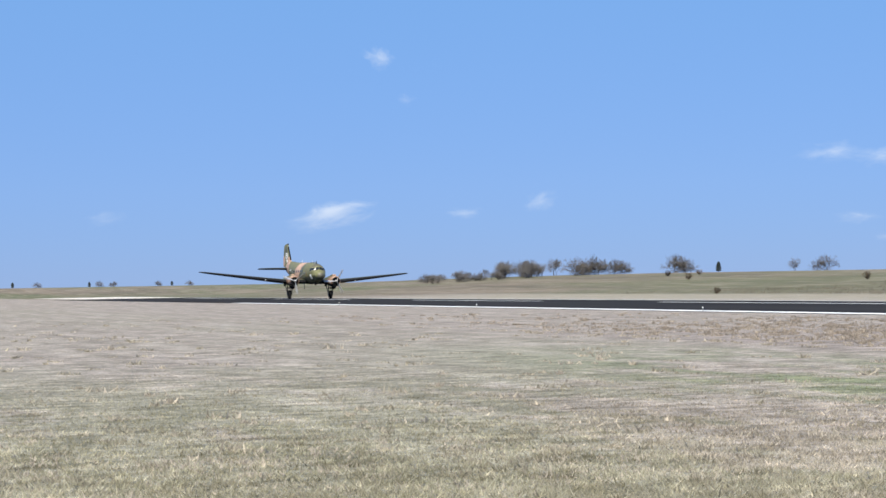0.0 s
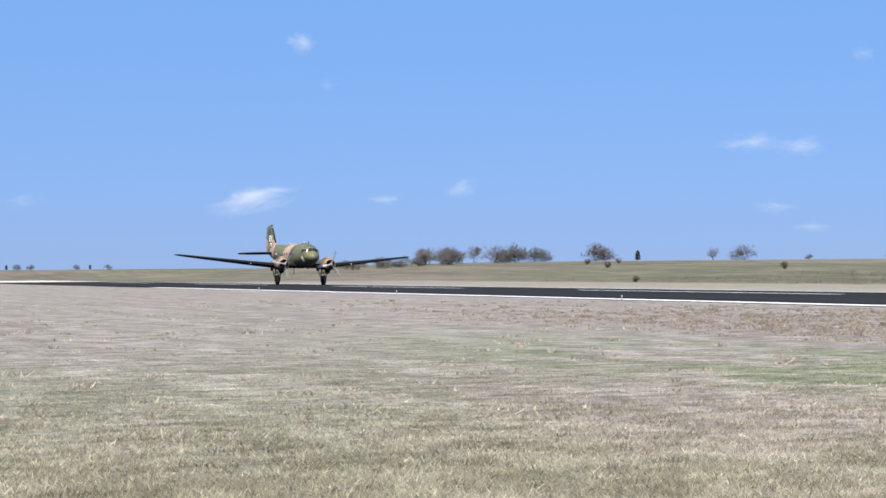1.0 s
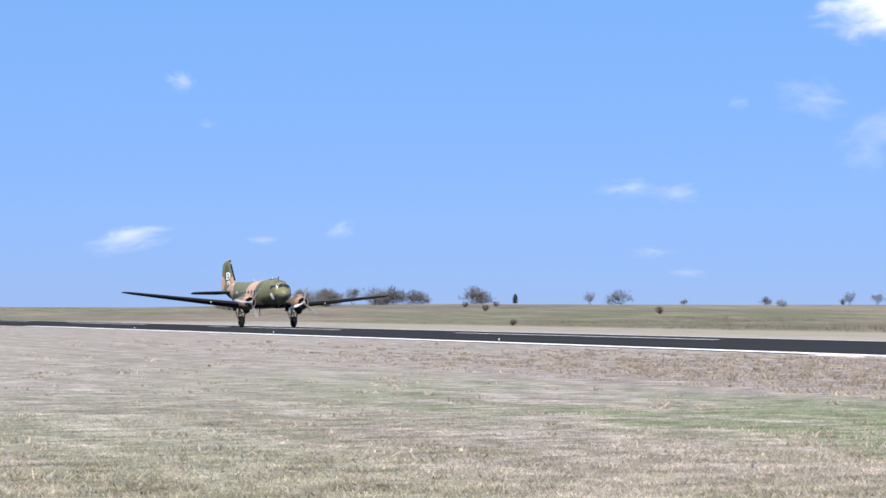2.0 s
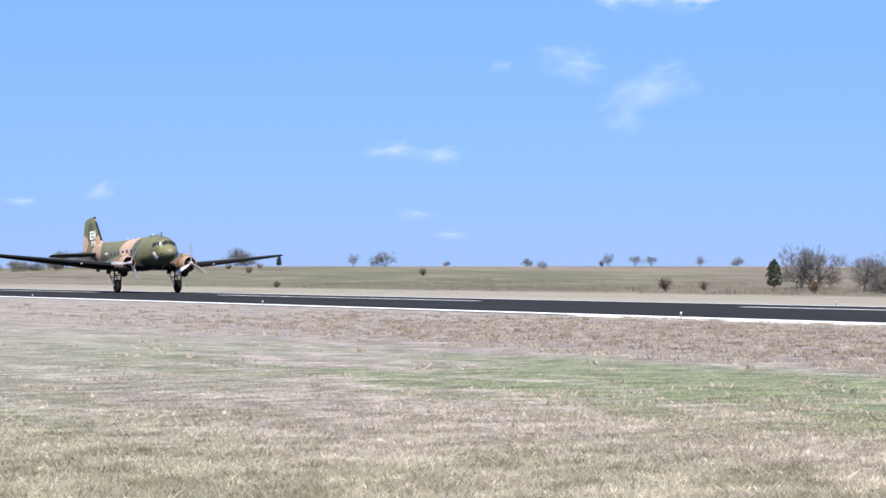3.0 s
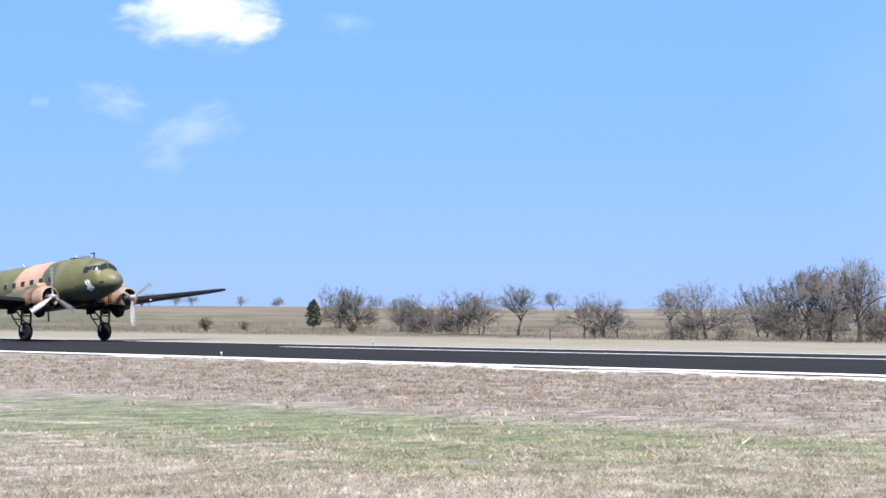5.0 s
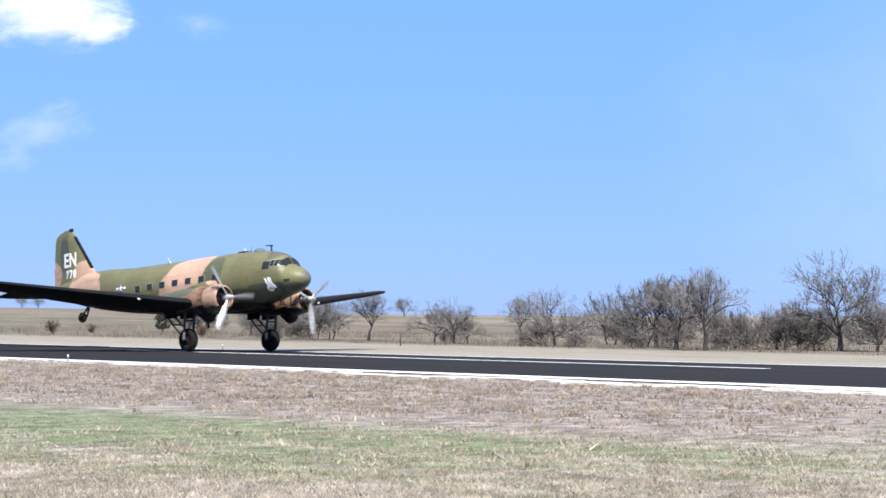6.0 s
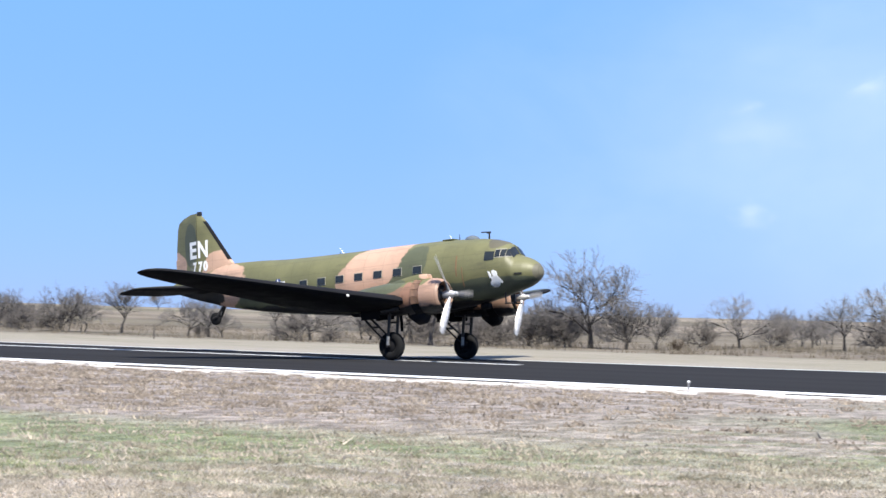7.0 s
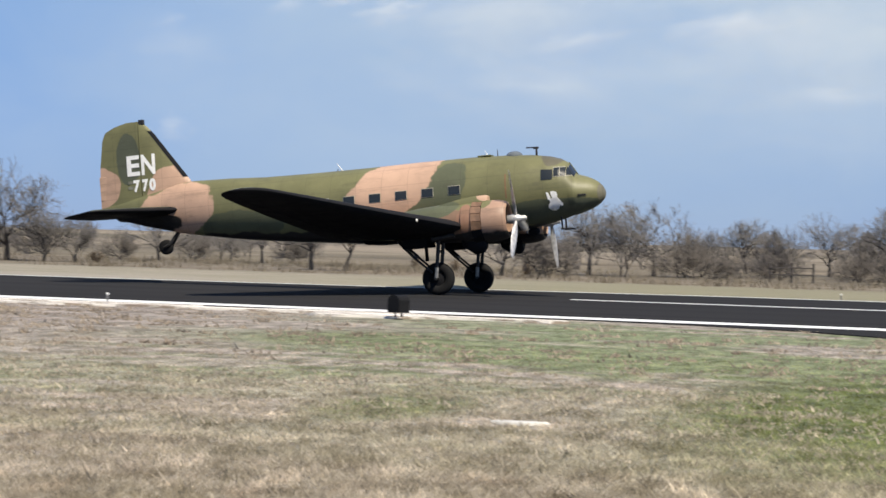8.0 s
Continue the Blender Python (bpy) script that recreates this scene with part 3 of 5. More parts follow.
WING = (  # y, leading edge, trailing edge, mid height, thickness
    (0.0, 1.20, -3.50, 2.24, 0.64), (3.5, 1.20, -3.55, 2.27, 0.62), (6.0, 0.48, -3.55, 2.53, 0.52), (9.0, -0.38, -3.54, 2.86, 0.41),
    (12.0, -1.22, -3.46, 3.19, 0.31), (13.3, -1.60, -3.40, 3.34, 0.26), (13.9, -1.80, -3.30, 3.41, 0.22), (14.25, -2.02, -3.14, 3.45, 0.17), (14.45, -2.28, -2.93, 3.47, 0.11), (14.53, -2.5, -2.75, 3.48, 0.05))


def wing_piece(side, ys, cut0, cut1):
    """Stretch of a wing between two chord fractions."""
    bm = bmesh.new()
    rings = []
    for y in ys:
        lead, trail, z, t = steps(WING, y)
        x0, x1 = lead + (trail - lead) * cut0, lead + (trail - lead) * cut1
        rings.append(foil_ring(foil(lead, trail, x0, x1, t), lambda x, h: (x, side * y, z + h * (1.15 if h > 0 else 0.85))))
    loft(bm, rings)
    tidy(bm)
    for f in bm.faces:
        f.material_index = 1 if f.normal.z < 0.85 or f.normal.x > 0.3 else 0
    return bm


def build_wing(plane, side):
    inner = (1.0, 2.0, 3.5, 6.0, 8.2)
    outer = (8.2, 9.0, 12.0, 13.3)
    main = part("wing", wing_piece(side, (0.9, 3.5, 6.0, 9.0, 12.0, 13.3, 13.9, 14.25, 14.45, 14.53), 0.0, 0.76), (WING_PAINT, BLACK_PAINT), plane,
                "tapered wing, camouflaged above and matt black below")
    smooth(main, 40)
    smooth(part("flap", wing_piece(side, inner, 0.765, 1.0), (WING_PAINT, BLACK_PAINT), main), 40)
    smooth(part("aileron", wing_piece(side, outer, 0.765, 1.0), (WING_PAINT, BLACK_PAINT), main), 40)
    smooth(part("wing_tip", wing_piece(side, (13.32, 13.9, 14.25, 14.45, 14.53), 0.765, 1.0), (WING_PAINT, BLACK_PAINT), main), 40)
    y = 6.15
    lead, trail, z, t = steps(WING, y)
    bm = bmesh.new()
    bmesh.ops.create_uvsphere(bm, u_segments=12, v_segments=8, radius=0.11, matrix=Matrix.Translation((lead - 0.035, side * y, z - 0.04)) @ Matrix.Diagonal((0.3, 0.9, 0.6, 1)))
    smooth(part("landing_light", bm, LAMP, main, "lit landing light in the leading edge"))


def fin_lead(z):
    return steps(((4.5, -9.35), (5.05, -9.98), (6.96, -11.33), (7.3, -11.62), (7.46, -11.86)), z)[0]


def rudder_trail(z):
    return steps(((4.3, -13.72), (5.9, -13.64), (6.9, -13.48), (7.2, -13.34), (7.38, -12.95), (7.5, -12.45)), z)[0]


HINGE = -11.93


def fin_half(x, z):
    """Half thickness of fin and rudder at a place on their side."""
    if x > HINGE:
        return foil(fin_lead(z), -13.9, x, x, 0.40 - 0.07 * (z - 4.5), 1)[0][1]
    return foil(-10.5, rudder_trail(z), x, x, 0.36 - 0.06 * (z - 4.5), 1)[0][1]


def build_tail(plane):
    bm = bmesh.new()
    loft(bm, [foil_ring(foil(fin_lead(z), -13.9, fin_lead(z), HINGE, 0.40 - 0.07 * (z - 4.5)), lambda x, h: (x, h, z)) for z in (4.5, 5.05, 5.7, 6.4, 6.96, 7.3, 7.44)])
    fin = smooth(part("fin", tidy(bm), FIN_PAINT, plane, "camouflaged tail fin with white code letters"), 40)
    bm = bmesh.new()
    loft(bm, [foil_ring(foil(fin_lead(z) + 0.012, -13.9, fin_lead(z) + 0.012, fin_lead(z) - 0.14, 0.40 - 0.07 * (z - 4.5) + 0.02, 5), lambda x, h: (x, h * 1.04, z)) for z in (5.25, 5.7, 6.4, 6.96, 7.1)])
    smooth(part("de_icing_boot", tidy(bm), BLACK_PAINT, fin, "black rubber de-icing strip"), 50)
    bm = bmesh.new()
    loft(bm, [foil_ring(foil(-10.5, rudder_trail(z), HINGE - 0.025, rudder_trail(z), 0.36 - 0.06 * (z - 4.5)), lambda x, h: (x, h, z)) for z in (4.32, 5.0, 5.9, 6.5, 6.9, 7.2, 7.38, 7.5)])
    rudder = smooth(part("rudder", tidy(bm), FIN_PAINT, plane, "camouflaged rudder"), 40)
    part("trim_tab", box(bmesh.new(), (0.3, 0.06, 0.9), (-13.55, 0, 5.1), bevel=0.01), FIN_PAINT, rudder)
    part("beacon", box(bmesh.new(), (0.22, 0.14, 0.2), (-11.82, 0, 7.46), bevel=0.03), DARK_METAL, fin)
    for side in (1, -1):
        ys = ((0.25, -10.35, 0.36), (1.2, -10.75, 0.32), (2.8, -11.5, 0.24), (3.7, -11.98, 0.16), (4.0, -12.25, 0.08))
        bm = bmesh.new()
        loft(bm, [foil_ring(foil(lead, -13.6, lead, min(-12.3, lead - 0.1), t), lambda x, h: (x, side * y, 4.02 + h)) for y, lead, t in ys])
        tidy(bm)
        for f in bm.faces:
            f.material_index = 1 if f.normal.z < 0.85 or f.normal.x > 0.3 else 0
        stab = smooth(part("stabilizer", bm, (WING_PAINT, BLACK_PAINT), plane, "tailplane half, black below"), 40)
        bm = bmesh.new()
        ys = ((0.4, -13.3, 0.36), (1.2, -13.55, 0.32), (2.8, -13.58, 0.24), (3.7, -13.5, 0.16), (4.06, -13.1, 0.06))
        loft(bm, [foil_ring(foil(-10.6, trail, -12.33, trail, t), lambda x, h: (x, side * y, 4.02 + h + 0.12 * (x + 12.33))) for y, trail, t in ys])
        tidy(bm)
        for f in bm.faces:
            f.material_index = 1 if f.normal.z < 0.85 or f.normal.x > 0.3 else 0
        smooth(part("elevator", bm, (WING_PAINT, BLACK_PAINT), stab), 40)
    return fin, rudder


def lettering(text, height, x, z, y, parent, material, width=None):
    """Painted letters that stand on the fin and face its right (y < 0) or left side."""
    curve = bpy.data.curves.new("letters", "FONT")
    curve.body, curve.size, curve.extrude, curve.offset = text, height / 0.70, 0.004, 0.03
    tmp = bpy.data.objects.new("letters", curve)
    scene.collection.objects.link(tmp)
    bpy.context.view_layer.update()
    me = bpy.data.meshes.new_from_object(tmp.evaluated_get(bpy.context.evaluated_depsgraph_get()))
    bpy.data.objects.remove(tmp)
    xs = [v.co.x for v in me.vertices]
    x0, x1 = min(xs), max(xs)
    k = (width / (x1 - x0)) if width else 1.0
    side = -1 if y < 0 else 1
    for v in me.vertices:
        u = (v.co.x - x0) * k
        px, pz = x + u if side < 0 else x + (x1 - x0) * k - u, z + v.co.y
        v.co = Vector((px, side * (fin_half(px, pz) + 0.010 + v.co.z), pz))
    me.materials.append(material)
    ob = new("letters", me)
    ob.parent = parent
    return ob


def lathe_x(bm, profile, centre, sides=28, closed=False):
    """Turn (x, radius) about an axis along x."""
    cx, cy, cz = centre
    rings = [[(cx + x, cy + r * math.cos(i / sides * math.tau), cz + r * math.sin(i / sides * math.tau)) for i in range(sides)] for x, r in profile]
    if closed:
        rings.append(rings[0])
    loft(bm, rings, not closed, not closed)
    if closed:
        bmesh.ops.remove_doubles(bm, verts=bm.verts, dist=1e-5)
    return bm


AXLE = 2.82
HUB = (2.98, 2.38)


def build_engine(plane, side):
    y = side * AXLE
    bm = bmesh.new()
    rings = []
    for x, z, ry, rz in ((1.55, 2.40, 0.62, 0.64), (1.0, 2.42, 0.66, 0.68), (0.3, 2.44, 0.66, 0.66), (-0.5, 2.46, 0.62, 0.58), (-1.4, 2.46, 0.55, 0.46), (-2.3, 2.42, 0.42, 0.32), (-3.0, 2.36, 0.24, 0.18), (-3.5, 2.32, 0.05, 0.04)):
        rings.append([(x, y + ry * math.cos(i / 24 * math.tau), z + rz * math.sin(i / 24 * math.tau)) for i in range(24)])
    loft(bm, rings)
    nac = smooth(part("nacelle", tidy(bm), NACELLE_PAINT, plane, "camouflaged engine nacelle on the wing"), 40)
    bm = lathe_x(bmesh.new(), ((2.74, 0.55), (2.72, 0.60), (2.62, 0.655), (2.4, 0.70), (2.1, 0.72), (1.9, 0.71), (1.9, 0.68), (2.2, 0.66), (2.6, 0.56), (2.70, 0.535)), (0, y, HUB[1]), closed=True)
    cowl = smooth(part("cowling", tidy(bm), NACELLE_PAINT, nac, "tan ring cowling round the radial engine"), 50)
    flap = None
    for i in range(16):
        a = (i + 0.5) / 16 * 360
        if flap is None:
            flap = part("cowl_flap", box(bmesh.new(), (0.34, 0.262, 0.02), (1.71, 0, 0.715), Matrix.Rotation(radians(5), 3, "Y")), RUST_PANEL, nac, "brown heat-stained cowl flap")
            under = flap.data.copy()
            under.materials[0] = BLACK_PAINT
            leaf = flap
        else:
            low = 205 < a < 335
            leaf = tagged(new("cowl_flap", under if low else flap.data), "black cowl flap" if low else "brown heat-stained cowl flap")
            leaf.parent = nac
        leaf.matrix_basis = pose(0, y, HUB[1], a - 90)
    bm = lathe_x(bmesh.new(), ((1.9, 0.64), (2.2, 0.62), (2.25, 0.30), (2.5, 0.26), (2.62, 0.16)), (0, y, HUB[1]), 20)
    for i in range(9):
        a = i / 9 * math.tau
        c, s = math.cos(a), math.sin(a)
        tube(bm, (2.36, y + c * 0.22, HUB[1] + s * 0.22), (2.36, y + c * 0.58, HUB[1] + s * 0.58), 0.10, 0.09, 8)
    part("engine", bm, DARK_METAL, nac, "dark radial engine cylinders")
    # intake duct: square mouth over the cowl flaps, long fairing down to the wing
    bm = bmesh.new()
    loft(bm, [[(x, y + w * p, z0 + (z1 - z0) * q) for p, q in ((-1, 0), (-1, 0.7), (-0.75, 1), (0.75, 1), (1, 0.7), (1, 0))] for x, w, z0, z1 in
              ((2.06, 0.20, 2.95, 3.25), (2.0, 0.22, 2.95, 3.28), (1.6, 0.25, 2.9, 3.28), (1.1, 0.29, 2.85, 3.22), (0.4, 0.30, 2.7, 3.08), (-0.4, 0.24, 2.5, 2.88), (-1.0, 0.12, 2.4, 2.68))])
    smooth(part("air_scoop", tidy(bm), NACELLE_PAINT, nac, "tan-tipped olive carburettor air scoop"), 35)
    # riveted exhaust collar behind the cowl flaps
    bm = lathe_x(bmesh.new(), ((1.60, 0.69), (1.40, 0.715), (1.18, 0.71), (1.18, 0.6), (1.60, 0.6)), (0, y, HUB[1]), 24, True)
    smooth(part("nacelle_collar", tidy(bm), NACELLE_PAINT, nac), 40)
    bm = bmesh.new()
    loft(bm, [[(x, y + w * math.cos(i / 14 * math.tau), z + h * math.sin(i / 14 * math.tau)) for i in range(14)] for x, z, w, h in ((1.88, 1.72, 0.24, 0.27), (1.78, 1.66, 0.29, 0.34), (1.45, 1.64, 0.29, 0.36), (1.05, 1.82, 0.22, 0.24))])
    smooth(part("oil_cooler", tidy(bm), BLACK_PAINT, nac, "black oil cooler scoop"), 40)
    bm = tube(bmesh.new(), (0.9, y - 0.55, 2.0), (0.1, y - 0.62, 1.92), 0.10, 0.12, 10)
    part("exhaust_pipe", bm, DARK_METAL, nac)
    # main gear leg: two struts, cross tube, drag brace
    gear = part("gear_strut", tube(bmesh.new(), (0.06, y - 0.31, 0.57), (0.28, y - 0.31, 2.05), 0.055, 0.075, 10), DARK_METAL, plane, "dark landing gear strut")
    part("gear_strut", tube(bmesh.new(), (0.06, y + 0.31, 0.57), (0.28, y + 0.31, 2.05), 0.055, 0.075, 10), DARK_METAL, plane)
    part("oleo", tube(bmesh.new(), (0.07, y - 0.31, 0.60), (0.12, y - 0.31, 0.95), 0.068, 0.068, 10), STEEL, gear, "bright steel oleo sleeve")
    part("cross_tube", tube(bmesh.new(), (0.20, y - 0.31, 1.5), (0.20, y + 0.31, 1.5), 0.045), DARK_METAL, gear)
    part("axle", tube(bmesh.new(), (0.06, y - 0.36, 0.57), (0.06, y + 0.36, 0.57), 0.06), DARK_METAL, gear)
    bm = tube(bmesh.new(), (-0.06, y - 0.30, 0.78), (-0.69, y - 0.30, 1.38), 0.04)
    tube(bm, (-0.06, y + 0.30, 0.78), (-0.69, y + 0.30, 1.38), 0.04)
    tube(bm, (-0.69, y - 0.30, 1.38), (-1.39, y - 0.18, 2.12), 0.05)
    tube(bm, (-0.69, y + 0.30, 1.38), (-1.39, y + 0.18, 2.12), 0.05)
    tube(bm, (-0.69, y - 0.30, 1.38), (-0.69, y + 0.30, 1.38), 0.04)
    part("drag_brace", bm, DARK_METAL, gear, "folding drag brace")
    for k in (-1, 1):
        part("gear_door", box(bmesh.new(), (0.9, 0.03, 0.38), (-0.55, y + k * 0.52, 1.86), bevel=0.01), BLACK_PAINT, nac)
    # wheel
    bm = bmesh.new()
    prof = [(0.19 * math.copysign(abs(math.sin(a)) ** 0.8, math.sin(a)), 0.40 + 0.17 * math.copysign(abs(math.cos(a)) ** 0.75, math.cos(a))) for a in [i / 16 * math.tau for i in range(16)]]
    rings = [[(r * math.cos(k / 36 * math.tau), w, r * math.sin(k / 36 * math.tau)) for w, r in prof] for k in range(36)]
    loft(bm, rings + [rings[0]], False, False)
    bmesh.ops.remove_doubles(bm, verts=bm.verts, dist=1e-5)
    wheel = smooth(part("wheel", tidy(bm), RUBBER, plane, "black main wheel tyre"), 60)
    bm = bmesh.new()
    rings = [[(r * math.cos(k / 24 * math.tau), w, r * math.sin(k / 24 * math.tau)) for k in range(24)] for w, r in ((-0.17, 0.05), (-0.15, 0.12), (-0.11, 0.26), (-0.13, 0.27), (0.13, 0.27), (0.11, 0.26), (0.15, 0.12), (0.17, 0.05))]
    loft(bm, rings)
    part("rim", tidy(bm), BLACK_PAINT, wheel, "dark wheel rim")
    # propeller
    bm = lathe_x(bmesh.new(), ((-0.34, 0.10), (-0.30, 0.15), (-0.12, 0.17), (0.10, 0.15), (0.16, 0.10), (0.30, 0.095), (0.36, 0.06), (0.37, 0.02)), (0, 0, 0), 18)
    prop = smooth(part("propeller", tidy(bm), BLADE, plane, "three-bladed metal propeller turning"), 40)
    bm = bmesh.new()
    rings = []
    for r, w, t, twist in ((0.10, 0.12, 0.12, 50), (0.28, 0.14, 0.11, 48), (0.5, 0.23, 0.075, 42), (0.9, 0.27, 0.05, 32), (1.3, 0.25, 0.035, 25), (1.6, 0.19, 0.025, 21), (1.72, 0.15, 0.018, 19), (1.76, 0.05, 0.01, 18)):
        c, s = math.cos(radians(twist)), math.sin(radians(twist))
        ring = []
        for i in range(10):
            a = i / 10 * math.tau
            u, v = w / 2 * math.cos(a), t / 2 * math.sin(a)
            ring.append((u * s + v * c, u * c - v * s, -r))
        rings.append(ring)
    loft(bm, rings)
    blade = smooth(part("blade", tidy(bm), BLADE, prop, "pale metal propeller blade"), 50)
    for k in (1, 2):
        o = new("blade", blade.data)
        o.parent, o.matrix_basis = prop, pose(0, 0, 0, 120 * k)
        tagged(o, "pale metal propeller blade")
    return prop, wheel


def build_plane():
    plane = thing("propeller_airliner", "olive, tan and black camouflaged twin-engined transport aircraft rolling on the runway", "aircraft")
    bm = bmesh.new()
    xs = sorted({round(float(v), 3) for v in np.concatenate([np.linspace(-13.5, 3.1, 38), np.linspace(3.1, 5.64, 26)])} | {r[0] for r in HULL})
    rings = []
    for x in xs:
        top, low, half, mid = hull(x)
        rings.append([(x, half * math.cos(i / 40 * math.tau), mid + (top - mid) * math.sin(i / 40 * math.tau)) for i in range(40)])
    loft(bm, rings)
    body = smooth(part("fuselage", tidy(bm), FUSELAGE_PAINT, plane, "round camouflaged fuselage with black belly"), 45)
    for side in (-1, 1):
        for i in range(7):
            x = 0.44 - 0.985 * i
            surround = part("window_frame", skin_patch(bmesh.new(), side, x - 0.222, x + 0.222, lambda v: 3.50, lambda v: 3.83, 0.010), PALE_FRAME, body)
            part("cabin_window", skin_patch(bmesh.new(), side, x - 0.205, x + 0.205, lambda v: 3.52, lambda v: 3.81, 0.022), GLASS, surround, "dark cabin window")
        part("cockpit_window", skin_patch(bmesh.new(), side, 3.56, 3.96, lambda v: 3.72 + 0.02 * (v - 3.6), lambda v: 4.10 - 0.08 * (v - 3.6), 0.016), GLASS, body, "dark cockpit side window, slid open")
        # side windscreen: pale frame with three panes set in it
        rim = part("windscreen_frame", skin_patch(bmesh.new(), side, 3.985, 4.60, lambda v: 3.80, lambda v: min(4.155, hull(v)[0] - 0.03), 0.012, 8), PALE_FRAME, body, "pale windscreen frame")
        for a, b in ((4.00, 4.19), (4.215, 4.40), (4.425, 4.585)):
            part("windscreen_pane", skin_patch(bmesh.new(), side, a, b, lambda v: 3.825, lambda v: min(4.13, hull(v)[0] - 0.06), 0.022), GLASS, rim, "dark windscreen pane that mirrors the sky")
        bm = bmesh.new()
        grid = []
        for lift in (0.014, -0.03):
            rows = []
            for i in range(6):
                x = 4.46 + 0.19 * i / 5
                top, low, half, mid = hull(x)
                rows.append([bm.verts.new((x + lift, side * y, mid + (top - mid) * math.sqrt(1 - (y / half) ** 2) + lift)) for y in (0.04, 0.14, 0.24, 0.34, 0.44, 0.54)])
            grid.append(rows)
        for i in range(5):
            for k in range(5):
                bm.faces.new((grid[0][i][k], grid[0][i + 1][k], grid[0][i + 1][k + 1], grid[0][i][k + 1]))
        ring = [(i, 0) for i in range(6)] + [(5, k) for k in range(1, 6)] + [(i, 5) for i in range(4, -1, -1)] + [(0, k) for k in range(4, 0, -1)]
        for (a, b), (c, d) in zip(ring, ring[1:] + ring[:1]):
            bm.faces.new((grid[0][a][b], grid[1][a][b], grid[1][c][d], grid[0][c][d]))
        part("front_windscreen", tidy(bm), GLASS, body, "dark front windscreen pane")
        # plain white animal-like emblem, drawn as a simple shape
        bm = bmesh.new()
        for outline in (((3.79, 3.05), (3.94, 3.06), (4.06, 3.07), (4.12, 2.93), (4.13, 2.80), (4.06, 2.68), (3.95, 2.62), (3.82, 2.64), (3.73, 2.74), (3.75, 2.84), (3.82, 2.92)),
                        ((3.70, 3.28), (3.78, 3.26), (3.84, 3.10), (3.82, 3.00), (3.75, 3.02), (3.73, 3.16)),
                        ((3.86, 3.28), (3.94, 3.31), (4.06, 3.26), (4.09, 3.16), (4.06, 3.06), (3.92, 3.03), (3.87, 3.16)),
                        ((4.06, 3.10), (4.15, 2.98), (4.24, 2.84), (4.22, 2.77), (4.16, 2.78), (4.10, 2.90), (4.05, 3.00))):
            skin_shape(bm, side, outline, 0.014)
        smooth(part("nose_emblem", bm, WHITE, body, "white painted emblem on the nose"), 60)
        # national marking: blue disc, white star and bars
        cx, cz, r = -6.95, 3.82, 0.20
        disc = part("marking_disc", skin_shape(bmesh.new(), side, [(cx + r * math.cos(i / 24 * math.tau), cz + r * math.sin(i / 24 * math.tau)) for i in range(24)], 0.012), BLUE_MARK, body)
        star = [(cx + r * (0.98 if i % 2 == 0 else 0.40) * math.sin(i / 10 * math.tau), cz + r * (0.98 if i % 2 == 0 else 0.40) * math.cos(i / 10 * math.tau)) for i in range(10)]
        part("marking_star", skin_shape(bmesh.new(), side, star, 0.017), WHITE, disc, "white star")
        for k in (-1, 1):
            part("marking_bar", skin_patch(bmesh.new(), side, cx + k * (r + 0.11) - 0.10, cx + k * (r + 0.11) + 0.10, lambda v: cz - 0.06, lambda v: cz + 0.06, 0.013), WHITE, disc, "white bar")
        part("door_seam", skin_patch(bmesh.new(), side, 2.55, 2.58, lambda v: 2.75, lambda v: 3.55, 0.008), RUST, body, "rust-red streak")
        part("propeller_stripe", skin_patch(bmesh.new(), side, 2.28, 2.33, lambda v: 3.2, lambda v: 4.05, 0.006), RUST, body, "faded red warning stripe")
        part("vent", skin_patch(bmesh.new(), side, 4.78, 5.05, lambda v: 3.06, lambda v: 3.12, 0.03), DARK_METAL, body)
    part("windscreen_bar", box(bmesh.new(), (0.5, 0.05, 0.05), (4.55, 0, 4.10), Matrix.Rotation(radians(58), 3, "Y"), 0.01), STEEL_GREEN, body)
    bm = bmesh.new()
    bmesh.ops.create_uvsphere(bm, u_segments=18, v_segments=10, radius=0.30, matrix=Matrix.Translation((2.45, 0, 4.72)) @ Matrix.Diagonal((1.05, 1.05, 0.66, 1)))
    smooth(part("astrodome", bm, CLEAR, body, "clear astrodome blister"))
    bm = tube(bmesh.new(), (3.26, 0, 4.60), (3.28, 0, 4.96), 0.04, 0.035)
    tube(bm, (3.34, 0, 4.96), (2.90, 0, 4.99), 0.025)
    box(bm, (0.2, 0.06, 0.08), (3.26, 0, 4.95), bevel=0.02)
    part("antenna_mast", bm, DARK_METAL, body)
    for x, z, h, lean, m in ((1.5, 4.80, 0.24, -0.12, WHITE), (1.85, 4.78, 0.26, 0.0, DARK_METAL), (-4.0, 4.82, 0.32, -0.22, WHITE), (-4.2, 4.82, 0.12, 0.0, DARK_METAL)):
        part("whip_antenna", tube(bmesh.new(), (x, 0, z), (x + lean, 0, z + h), 0.022, 0.008, 6), m, body)
    part("roof_hatch", box(bmesh.new(), (0.5, 0.5, 0.05), (1.4, 0, 4.84), bevel=0.02), STEEL_GREEN, body)
    for k in (-0.35, 0.35):
        bm = tube(bmesh.new(), (4.05, k, 2.45), (4.05, k, 1.98), 0.032)
        tube(bm, (4.0, k, 1.98), (4.38, k, 1.96), 0.035, 0.025)
        part("pitot_tube", bm, DARK_METAL, body)
    part("belly_antenna", box(bmesh.new(), (0.13, 0.05, 0.85), (-0.95, -0.5, 1.68), bevel=0.02), BLACK_PAINT, body, "black blade antenna under the belly")
